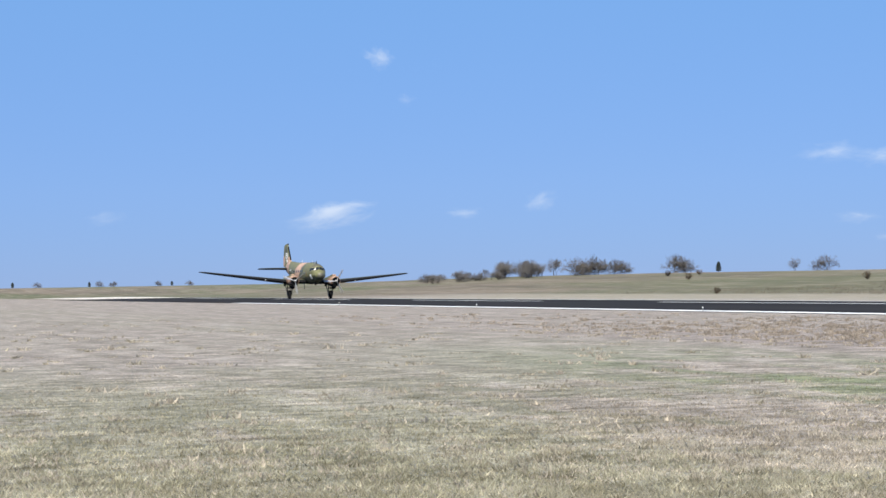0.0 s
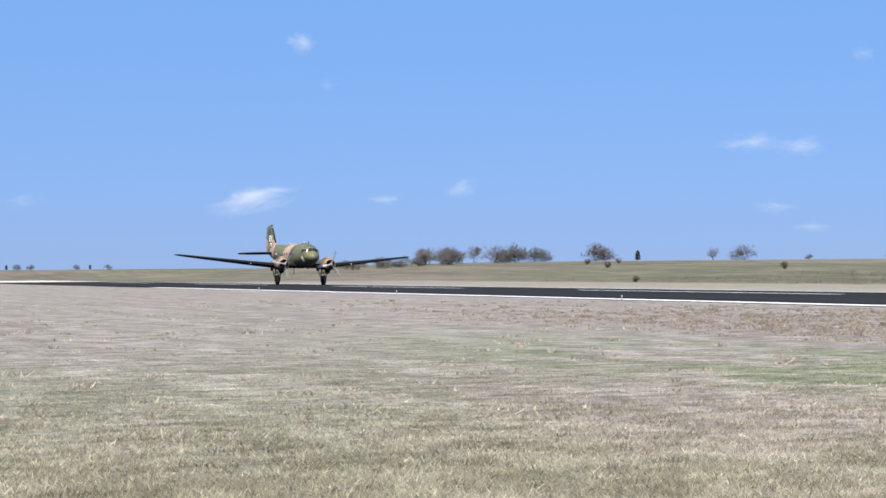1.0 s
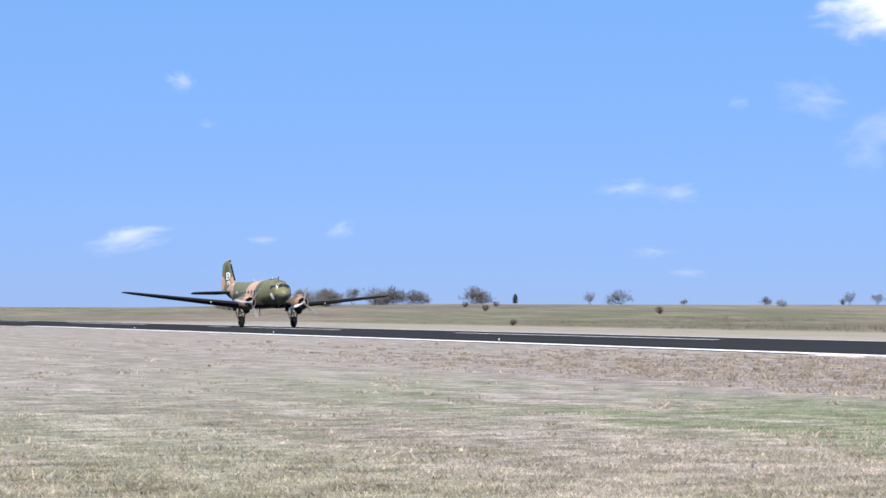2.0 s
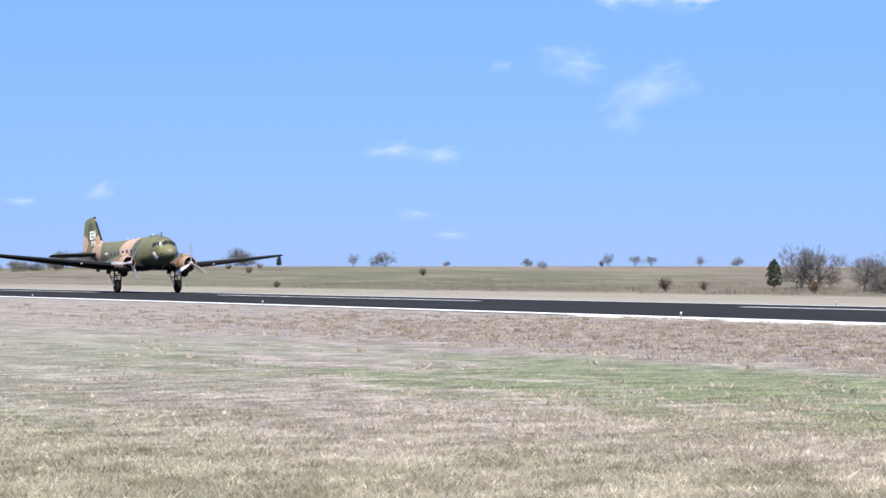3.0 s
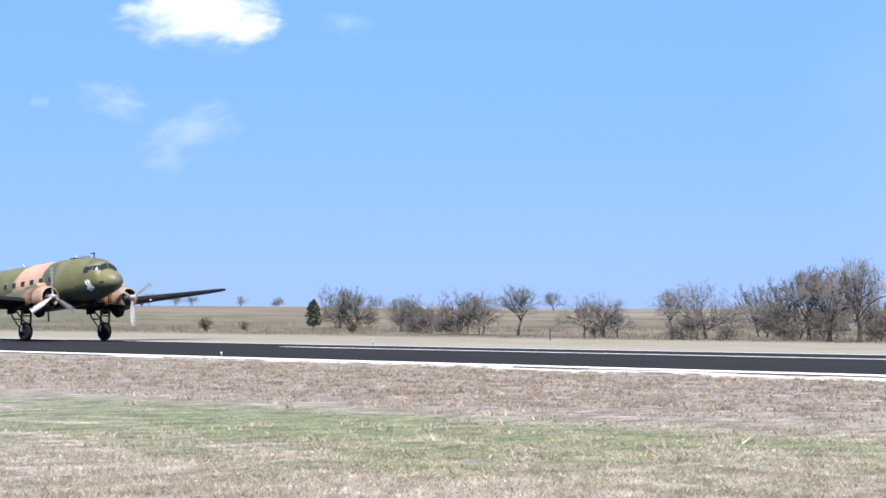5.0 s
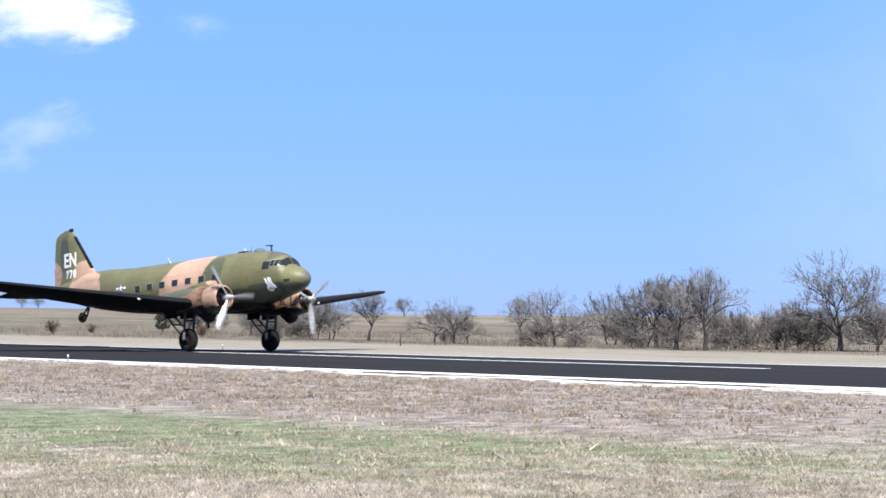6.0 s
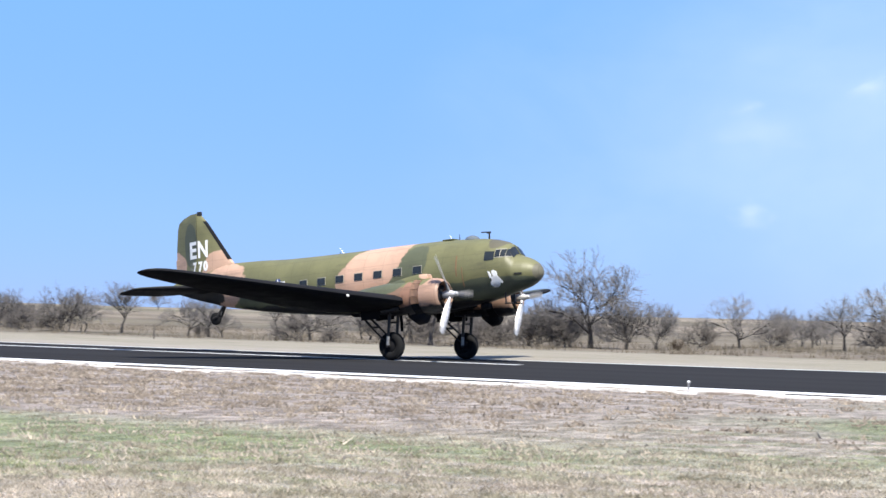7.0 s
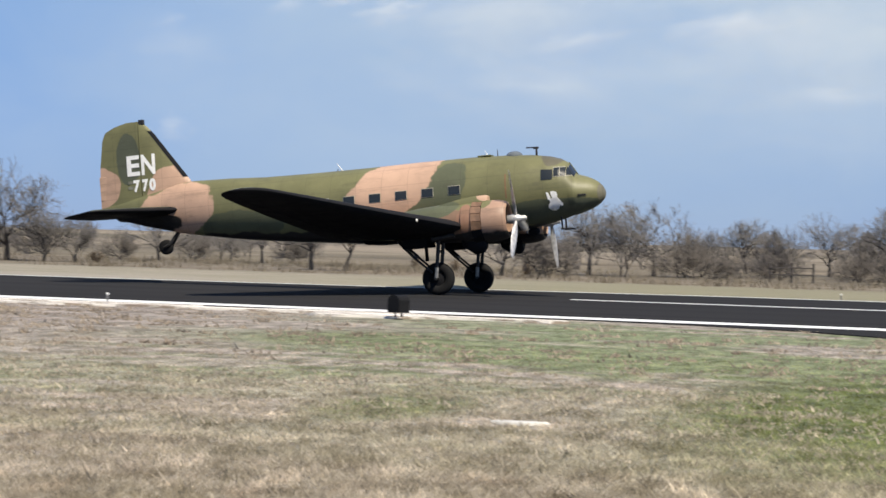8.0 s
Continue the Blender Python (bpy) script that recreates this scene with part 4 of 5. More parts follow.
    part("loop_housing", box(bmesh.new(), (0.5, 0.22, 0.26), (2.9, 0, 1.98), bevel=0.09), BLACK_PAINT, body)
    bm = box(bmesh.new(), (4.3, 2.2, 0.4), (-1.0, 0, 2.22), bevel=0.15)
    part("wing_centre", bm, BLACK_PAINT, plane, "black wing centre section under the belly")
    for side in (-1, 1):
        build_wing(plane, side)
    fin, rudder = build_tail(plane)
    for y in (-0.20, 0.20):
        # the hinge runs between the letters and between the first two digits
        for text, at, wide, high, z in (("E", -12.50, 0.53, 0.73, 5.49), ("N", -11.89, 0.56, 0.73, 5.49), ("7", -12.27, 0.27, 0.40, 4.88), ("7", -11.90, 0.25, 0.40, 4.88), ("0", -11.61, 0.26, 0.40, 4.88)):
            tagged(lettering(text, high, at, z, y, rudder if at + wide / 2 < HINGE else fin, WHITE, wide), "white painted " + ("digit " if text.isdigit() else "letter ") + text)
        d = math.copysign(fin_half(-12.38, 5.1) + 0.004, y)
        bm = box(bmesh.new(), (0.22, 0.02, 0.12), (-12.38, d, 5.22))
        box(bm, (0.22, 0.02, 0.12), (-12.38, d, 5.02))
        part("stencil_bar", bm, LETTER_GREY, rudder)
    # tail wheel
    bm = tube(bmesh.new(), (-10.55, 0, 3.35), (-11.0, 0.16, 2.75), 0.07, 0.05)
    tube(bm, (-10.55, 0, 3.35), (-11.0, -0.16, 2.75), 0.07, 0.05)
    tube(bm, (-11.2, -0.2, 2.68), (-11.2, 0.2, 2.68), 0.04)
    tube(bm, (-11.0, 0.16, 2.75), (-11.2, 0.17, 2.68), 0.05)
    tube(bm, (-11.0, -0.16, 2.75), (-11.2, -0.17, 2.68), 0.05)
    part("tail_strut", bm, DARK_METAL, plane)
    bm = bmesh.new()
    rings = [[(-11.2 + r * math.cos(k / 24 * math.tau), w, 2.68 + r * math.sin(k / 24 * math.tau)) for k in range(24)] for w, r in ((-0.12, 0.05), (-0.12, 0.18), (-0.10, 0.24), (-0.04, 0.28), (0.04, 0.28), (0.10, 0.24), (0.12, 0.18), (0.12, 0.05))]
    loft(bm, rings)
    smooth(part("tail_wheel", tidy(bm), RUBBER, plane, "small black tail wheel"), 40)
    movers = [build_engine(plane, side) for side in (-1, 1)]
    return plane, movers, rudder


STEEL_GREEN = plain("faded_olive_frames", (0.10, 0.105, 0.045), 0.6)
RUST_PANEL = plain("heat_stained_brown_panels", (0.20, 0.115, 0.07), 0.6, 0.2)


def make_lamp():
    n = Nodes("landing_lamp_glow", 0.2)
    n.b.inputs["Emission Color"].default_value = (1, 0.95, 0.85, 1)
    n.b.inputs["Emission Strength"].default_value = 0.2
    return n.colour((0.55, 0.56, 0.55)).m


LAMP = make_lamp()


# ---- trees, scrub and small things ----
def rods(name, segs, material, parent, sides=3):
    """Many thin tapered rods in one mesh; segs are (a, b, ra, rb)."""
    a = np.array([s[0] for s in segs])
    b = np.array([s[1] for s in segs])
    ra = np.array([s[2] for s in segs])[:, None]
    rb = np.array([s[3] for s in segs])[:, None]
    d = b - a
    d /= np.linalg.norm(d, axis=1, keepdims=True) + 1e-9
    side = np.cross(d, np.where(np.abs(d[:, 2:]) > 0.9, [[1.0, 0, 0]], [[0, 0, 1.0]]))
    side /= np.linalg.norm(side, axis=1, keepdims=True) + 1e-9
    up = np.cross(d, side)
    if sides == 2:  # twigs turn their broad side to the light
        best = np.full(len(segs), -9.0)
        turn = np.zeros((len(segs), 1))
        for q in np.arange(0, math.tau, math.tau / 16):
            face = up * math.cos(q) - side * math.sin(q)
            score = np.minimum(face[:, 2], face @ np.array(SUN_WAY))
            turn[score > best] = q
            best = np.maximum(best, score)
        side = side * np.cos(turn) + up * np.sin(turn)
        up = np.cross(d, side)
    n = len(segs)
    v = np.empty((n, 2 * sides, 3))
    for k in range(sides):
        c, s = math.cos(k / sides * math.tau), math.sin(k / sides * math.tau)
        v[:, k] = a + (side * c + up * s) * ra
        v[:, sides + k] = b + (side * c + up * s) * rb
    base = (np.arange(n) * 2 * sides)[:, None]
    quads = np.concatenate([base + np.array([[k, (k + 1) % sides, sides + (k + 1) % sides, sides + k]]) for k in range(sides if sides > 2 else 1)])
    me = bpy.data.meshes.new(name)
    me.from_pydata(v.reshape(-1, 3).tolist(), [], quads.tolist())
    me.materials.append(material)
    ob = new(name, me)
    ob.parent = parent
    return ob


def shoot(rng, at, way, length, radius, bends, lift, wobble, level, out):
    """One bent branch; returns its joints. out collects (level, a, b, ra, rb)."""
    p, d, r, joints = at, way.normalized(), radius, []
    for k in range(bends):
        d = (d + Vector((rng.gauss(0, wobble), rng.gauss(0, wobble), rng.gauss(0, wobble * 0.7) + lift))).normalized()
        q = p + d * (length / bends) * rng.uniform(0.85, 1.15)
        r2 = max(0.012, r * (1 - 0.75 / bends))
        out.append((level, tuple(p), tuple(q), r, r2))
        joints.append((q, d, r2))
        p, r = q, r2
    return joints


def turned(rng, d, low, high):
    """A direction that leaves d by an angle between low and high degrees."""
    side = Vector((rng.gauss(0, 1), rng.gauss(0, 1), rng.gauss(0, 0.6))).normalized()
    axis = d.cross(side)
    return Matrix.Rotation(radians(rng.uniform(low, high)), 3, axis.normalized() if axis.length > 1e-4 else Vector((1, 0, 0))) @ d


def grow(rng, at, way, length, radius, level, twig, fine, out):
    """Forks again and again into a rounded crown; the last forks are fine sprays."""
    deep = 5
    joints = shoot(rng, at, way, length, max(twig, radius), 2, 0.02, 0.10, 2 if level < 4 else 3, out)
    p, d, r = joints[-1]
    if level >= 3:
        for q, e, _ in joints:
            for _ in range(fine):
                shoot(rng, q, turned(rng, e, 20, 65), length * rng.uniform(0.35, 0.7), twig, 1, 0.02, 0.12, 4, out)
    if level >= deep:
        return
    for k in range(2 if rng.random() < 0.55 else 3):
        grow(rng, p, turned(rng, d, 14, 44), length * rng.uniform(0.70, 0.92), r * 1.6, level + 1, twig, fine, out)
    if level < deep - 1 and rng.random() < 0.75:
        q, e, rq = joints[0]
        grow(rng, q, turned(rng, e, 30, 65), length * rng.uniform(0.55, 0.75), rq * 0.8, level + 1, twig, fine, out)


def bare_tree(name, seed, height, stems, limbs, spread, label, category, twigs, group, trunk=0.18, fine=2, twig=0.0125):
    """A leafless tree: short trunk or several stems, long limbs, side branches all along them, and fine twigs."""
    rng = random.Random(seed)
    root = thing(name, label, category, group)
    out, marks = [], [0]
    for s in range(stems):
        a = rng.uniform(0, math.tau)
        off = 0.0 if stems == 1 else 0.05 * height
        foot = Vector((math.cos(a) * off, math.sin(a) * off, -0.15))
        tops = shoot(rng, foot, Vector((math.cos(a) * (0.05 if stems == 1 else 0.35), math.sin(a) * (0.05 if stems == 1 else 0.35), 1)), height * trunk + 0.15, height * 0.040 / stems ** 0.45, 3, 0.03, 0.06, 0, out)
        marks.append(len(out))
        count = max(2, round(limbs / stems))
        for k in range(count):
            b = (k + rng.uniform(0.1, 0.9)) / count * math.tau
            tilt = radians(rng.uniform(10, 70) * spread)
            way = Vector((math.cos(b) * math.sin(tilt), math.sin(b) * math.sin(tilt), math.cos(tilt)))
            base, _, rr = tops[-1] if k < 3 else tops[rng.randrange(1, 3)]
            long = height * (0.86 - trunk) * rng.uniform(0.85, 1.0)
            grow(rng, base, way, long * 0.30, rr * rng.uniform(0.6, 0.8), 1, twig, fine, out)
    tops = sorted(b[2] for _, a, b, ra, rb in out)
    k = height / tops[int(len(out) * 0.997)]
    wide = k * (1.15 if stems == 1 else 1.0)
    out = [(l, (a[0] * wide, a[1] * wide, a[2] * k), (b[0] * wide, b[1] * wide, b[2] * k), ra, rb) for l, a, b, ra, rb in out]
    for a, b in zip(marks, marks[1:]):
        rods("trunk" if stems == 1 else "stem", [s[1:] for s in out[a:b] if s[0] == 0] or [out[a][1:]], BARK, root, 7)
    crown = rods("crown", [s[1:] for s in out if s[0] in (1, 2)], BARK, root, 4)
    crown["label"], crown["kind"] = "spreading bare limbs", "stuff"
    rods("brushwood", [s[1:] for s in out if s[0] > 2], twigs, root, 2)["kind"] = "stuff"
    return root


def cedar(seed, height):
    rng = random.Random(seed)
    root = thing("cedar_tree", "dark green cedar among the bare trees", "tree")
    rods("trunk", [((0, 0, -0.1), (0, 0, height * 0.9), 0.09, 0.02)], BARK, root, 6)
    bm = bmesh.new()
    for _ in range(900):
        z = rng.uniform(0.12, 1.0)
        reach = math.sin(math.pi * min(1.0, 0.18 + 0.82 * z)) ** 0.6 * height * 0.24 * rng.uniform(0.35, 1.15) + 0.05
        a = rng.uniform(0, math.tau)
        c = Vector((math.cos(a) * reach, math.sin(a) * reach, z * height + rng.uniform(-0.12, 0.12)))
        s = rng.uniform(0.08, 0.2)
        u = Vector((rng.gauss(0, 1), rng.gauss(0, 1), rng.gauss(0, 1))).normalized() * s
        w = Vector((rng.gauss(0, 1), rng.gauss(0, 1), rng.gauss(0, 1))).normalized() * s
        v = [bm.verts.new(c + p) for p in (u, w, -u, -w)]
        bm.faces.new((v[0], v[1], v[2]))
        bm.faces.new((v[0], v[2], v[3]))
    part("crown", bm, CEDAR, root, "dense dark foliage")
    return root


def shrub(seed, height, material, label):
    rng = random.Random(seed)
    root = thing("shrub", label, "shrub")
    out = []
    for _ in range(16):
        a, t = rng.uniform(0, math.tau), rng.uniform(0.2, 1.2)
        for p, d, r in shoot(rng, Vector((rng.uniform(-0.15, 0.15), rng.uniform(-0.15, 0.15), -0.05)), Vector((math.cos(a) * t, math.sin(a) * t, 1)), height * 0.8, 0.022, 5, 0.05, 0.15, 1, out):
            for _ in range(3):
                for q, e, r2 in shoot(rng, p, turned(rng, d, 20, 60), height * 0.25, 0.012, 2, 0.03, 0.15, 2, out):
                    shoot(rng, q, turned(rng, e, 20, 60), height * 0.15, 0.01, 1, 0.03, 0.1, 3, out)
    top = max(s[2][2] for s in out)
    k = height / top
    rods("brushwood", [([c * k for c in a], [c * k for c in b], ra, rb) for _, a, b, ra, rb in out], material, root, 2)
    return root


def spot(az, r):
    x, y = r * math.sin(radians(az)), r * math.cos(radians(az))
    return x, y, ground_height(x, y)


def set_at(ob, az, r, size, turn, used):
    """Puts the first use of a model itself, later uses as copies."""
    at = pose(*spot(az, r), 0, 0, turn)
    if ob.name in used:
        return copy_thing(ob, at @ Matrix.Scale(size / used[ob.name], 4))
    used[ob.name] = size
    ob.matrix_basis = at @ Matrix.Scale(size, 4)
    return ob


def build_trees():
    rng = random.Random(11)
    used = {}
    tall = [bare_tree("bare_tree", sd, 5.0, 1, li, sp, "bare grey-brown winter tree beyond the runway", "tree", TWIG, "trees beyond the runway", tr, 2, 0.0125)
            for sd, li, sp, tr in ((1, 6, 0.85, 0.24), (2, 7, 0.95, 0.20), (3, 6, 0.75, 0.26), (4, 7, 0.9, 0.18), (5, 6, 0.7, 0.22))]
    multi = [bare_tree("bare_tree", sd, 4.0, st, li, sp, "many-stemmed bare winter tree beyond the runway", "tree", TWIG, "trees beyond the runway", 0.10, 1, 0.0145)
             for sd, st, li, sp in ((7, 3, 8, 0.85), (8, 3, 9, 0.95), (9, 2, 8, 0.8))]
    bush = [bare_tree("bare_bush", sd, 2.5, 4, 12, 1.3, "leafless brown thicket bush", "bush", TWIG_RED, "thicket bushes", 0.05, 1, 0.014) for sd in (12, 13)]
    cedars = [cedar(21, 3.5)]
    scrub = [shrub(31, 1.2, SCRUB, "small dry shrub in the pasture"), shrub(32, 1.2, SCRUB, "small dry shrub in the pasture")]
    models = {"t": (tall, 5.0), "m": (multi, 4.0), "b": (bush, 2.5), "c": (cedars, 3.5), "s": (scrub, 1.2)}
    rows = [
        "c -48.15 200 2.9", "m -47.42 200 4.4", "m -46.9 325 2.7", "m -46.3 325 2.7", "t -45.55 178 3.4", "t -45.2 176 3.4", "b -45.0 182 2.2", "b -44.7 165 2.3", "m -43.68 157 3.7", "m -43.2 159 3.3", "b -43.9 160 2.9", "b -47.0 203 3.2",
        "t -42.05 155 4.1", "m -41.0 330 3.3", "t -40.1 146 3.0", "b -39.75 143 1.0", "t -39.5 143 3.3", "t -39.1 143 2.0", "t -37.48 165 3.9", "b -36.82 133 2.2", "t -36.5 138 4.0", "t -35.9 140 2.5",
        "m -34.84 148 4.1", "b -34.4 147 2.0", "m -33.9 137 4.4", "t -33.5 136 5.1", "t -32.92 126 5.0", "t -32.07 123 5.3", "b -31.2 130 2.6", "b -33.2 134 2.4",
        "b -29.7 134 2.9", "b -29.2 131 2.4", "m -29.3 133 3.2", "t -28.16 130 6.5", "m -29.9 136 3.2", "m -28.8 134 3.0", "m -27.2 128 3.6", "m -26.24 129 3.1", "b -24.9 150 2.2", "t -23.77 150 4.1", "b -22.8 158 2.4",
        "m -21.7 158 3.0", "t -20.75 150 4.2", "t -19.3 122 5.0", "t -18.26 120 4.1", "t -13.64 120 4.5", "b -12.4 118 2.6", "t -11.03 133 5.4", "m -10.1 130 4.3",
        "t -9.1 140 5.3", "b -8.3 135 3.0", "m -7.6 140 3.5", "t -6.4 165 4.7", "m -5.4 150 3.9", "t -4.0 163 5.2", "m -3.2 150 4.0", "t -2.3 140 5.3", "m -0.9 140 4.8", "t 1.0 140 5.0",
        # ridge and far pasture
        "b -65.9 445 3.4", "b -65.6 445 3.1", "b -64.1 440 4.1", "b -63.8 442 3.5", "c -62.8 440 2.3", "m -60.58 440 3.0", "b -59.69 440 3.5", "c -83.6 660 1.9", "b -82.9 665 2.0", "c -81.4 660 1.7", "b -81.1 665 2.1", "b -80.7 660 1.8",
        "b -79.4 655 1.8", "c -79.0 660 1.6", "b -78.5 655 1.7", "m -53.0 425 3.0", "m -52.2 425 2.4", "m -51.75 425 2.3", "b -55.45 425 1.8", "b -54.96 340 1.4", "m -50.3 375 2.2", "b -57.8 430 1.2", "b -49.2 410 2.0",
        "s -64.3 380 1.3", "s -63.7 345 1.3", "s -63.36 380 1.2", "s -62.88 226 0.9", "s -58.5 295 1.3", "s -53.2 395 1.3", "s -51.32 182 1.5", "s -50.2 190 1.0", "s -47.0 170 1.2", "s -30.0 160 1.2",
        "s -25.6 128 0.9", "s -16.2 150 1.0", "s -15.0 135 0.9", "s -12.9 125 0.9"]
    for k in range(46):
        az = rng.uniform(-71.6, -66.2)
        low, high = (1.5, 2.5) if az < -69.2 else (2.2, 4.3)
        rows.append(f"{rng.choice('bmmt')} {az:.2f} {rng.uniform(436, 480):.0f} {rng.uniform(low, high):.2f}")
    for lo, hi, r0, r1, h0, h1, n in ((-12.6, 2.5, 165, 215, 2.8, 4.2, 20), (-35.2, -31, 160, 190, 2.6, 4.0, 4), (-29.9, -26.8, 165, 200, 2.0, 3.2, 6), (-23.5, -19.2, 150, 190, 2.2, 3.4, 8), (-8.8, 2, 128, 150, 1.2, 2.4, 12), (-48, -43, 205, 260, 1.2, 2.2, 4), (-36, -30.5, 128, 140, 0.9, 1.7, 4)):
        for k in range(n):
            rows.append(f"{rng.choice('mmb') if h1 > 2.5 else 'b'} {rng.uniform(lo, hi):.2f} {rng.uniform(r0, r1):.0f} {rng.uniform(h0, h1):.2f}")
    for row in rows:
        kind, az, r, h = row.split()
        group, nominal = models[kind]
        set_at(group[rng.randrange(len(group))], float(az), float(r), float(h) / nominal, rng.uniform(0, 360), used)


def build_brush():
    """Tall dry weeds between the far verge and the trees."""
    rng = np.random.default_rng(8)
    m = 5200
    y = rng.uniform(101, 150, m)
    x = rng.uniform(-230, 12, m)
    keep = noise_mask(x, y, rng)
    x, y = np.repeat(x[keep], 9), np.repeat(y[keep], 9)
    m = len(x)
    x, y = x + rng.normal(0, 0.35, m), y + rng.normal(0, 0.35, m)
    z = np.array([ground_height(float(a), float(b)) for a, b in zip(x, y)])
    h = rng.gamma(4.0, 0.075, m)
    w = rng.uniform(0.012, 0.03, m)
    lean = rng.normal(0, 0.3, (m, 2)) * h[:, None]
    v = np.empty((m, 3, 3))
    v[:, 0] = np.stack([x - w, y, z - 0.03], 1)
    v[:, 1] = np.stack([x + w, y, z - 0.03], 1)
    v[:, 2] = np.stack([x + lean[:, 0], y + lean[:, 1], z + h], 1)
    me = bpy.data.meshes.new("dry_brush")
    me.from_pydata(v.reshape(-1, 3).tolist(), [], np.arange(m * 3).reshape(-1, 3).tolist())
    me.materials.append(WEED)
    return tagged(new("dry_brush", me), "tall dry brown weeds below the bare trees", "weeds", kind="stuff")


def noise_mask(x, y, rng):
    """Keeps weeds in drifts."""
    return np.array([noise.noise((a * 0.035, b * 0.09, 4.0)) > rng.uniform(-0.35, 0.35) for a, b in zip(x, y)])


def make_weed():
    n = Nodes("dry_weeds", 0.95)
    return n.colour(n.mix(n.island(), (0.095, 0.079, 0.057), (0.235, 0.195, 0.138))).m


WEED = make_weed()


def build_small_things():
    # dark lamp housing on two short legs beside the runway
    lamp = thing("runway_light_box", "dark metal runway light housing on short legs", "runway light", at=pose(-12.75, 42.6, 0, 0, 0, 62) @ Matrix.Scale(0.88, 4))
    bm = bmesh.new()
    arch = [(-0.21, 0.18), (0.21, 0.18), (0.21, 0.48)] + [(0.21 * math.cos(a), 0.48 + 0.17 * math.sin(a)) for a in np.linspace(0.2, math.pi - 0.2, 9)] + [(-0.21, 0.48)]
    loft(bm, [[(y, x, z) for x, z in arch] for y in (-0.20, -0.17, 0.14, 0.20)])
    part("housing", tidy(bm), BLACK_PAINT, lamp, "weathered dark metal drum")
    bm = lathe_x(bmesh.new(), ((0.20, 0.17), (0.225, 0.17), (0.225, 0.145), (0.205, 0.14)), (0, 0, 0.43), 20)
    part("lens_ring", bm, BLACK_PAINT, lamp)
    for y in (-0.12, 0.12):
        part("leg", tube(bmesh.new(), (0, y, -0.05), (0, y, 0.20), 0.028), DARK_METAL, lamp)
    part("base_plate", box(bmesh.new(), (0.34, 0.42, 0.04), (0, 0, 0.045), bevel=0.01), CALICHE, lamp)
    # small edge lights along the line
    first = thing("edge_light", "small white runway edge light on a stake", "runway light", "runway edge lights", at=pose(-21.65, 45.9, 0))
    part("stake", tube(bmesh.new(), (0, 0, -0.05), (0, 0, 0.2), 0.03, 0.025), STEEL, first)
    bm = bmesh.new()
    bmesh.ops.create_uvsphere(bm, u_segments=12, v_segments=8, radius=0.04, matrix=Matrix.Translation((0, 0, 0.235)))
    smooth(part("dome", bm, WHITE, first, "white glass dome"))
    for x in (-56.4, -91.2, -126.0, -160.8, 13.1):
        copy_thing(first, pose(x, 45.9, 0))
    for x in (-75.0, -5.0):
        copy_thing(first, pose(x, far_edge(x) + 0.8, 0))
    # flat white stone in the grass
    rng = random.Random(2)
    bm = bmesh.new()
    rings = []
    for s, z in ((1.0, -0.04), (1.0, 0.015), (0.93, 0.03), (0.5, 0.034)):
        rings.append([(0.29 * s * math.cos(a) * (1 + 0.1 * math.sin(3 * a)), 0.12 * s * math.sin(a) * (1 + 0.12 * math.cos(2 * a + 1)), z) for a in [i / 18 * math.tau for i in range(18)]])
    loft(bm, rings)
    stone = smooth(part("flat_stone", tidy(bm), PALE_STONE), 40)
    stone.matrix_basis = pose(-4.21, 18.3, 0, 0, 0, 12)
    tagged(stone, "flat white marker stone lying in the grass", "stone")
    # wooden gate and posts among the trees
    gate = thing("wooden_fence", "grey weathered wooden fence piece among the trees", "fence", at=pose(*spot(-5.0, 128), 0, 0, 4))
    for x in (-1.6, -0.2, 1.2):
        part("post", box(bmesh.new(), (0.16, 0.16, 1.35), (x, 0, 0.6), bevel=0.02), BARK, gate)
    part("rail", box(bmesh.new(), (2.9, 0.05, 0.08), (-0.2, -0.11, 0.95), bevel=0.015), BARK, gate)
    part("rail", box(bmesh.new(), (2.9, 0.05, 0.08), (-0.2, -0.11, 0.5), bevel=0.015), BARK, gate)
    posts = thing("fence_post", "thin grey wooden fence post in the pasture", "fence post", "fence posts", at=pose(*spot(-41.1, 126)))
    part("post", box(bmesh.new(), (0.06, 0.06, 0.85), (0, 0, 0.36), bevel=0.01), BARK, posts)


PALE_STONE = plain("white_stone", (0.52, 0.50, 0.46), 0.85, vary=0.15)


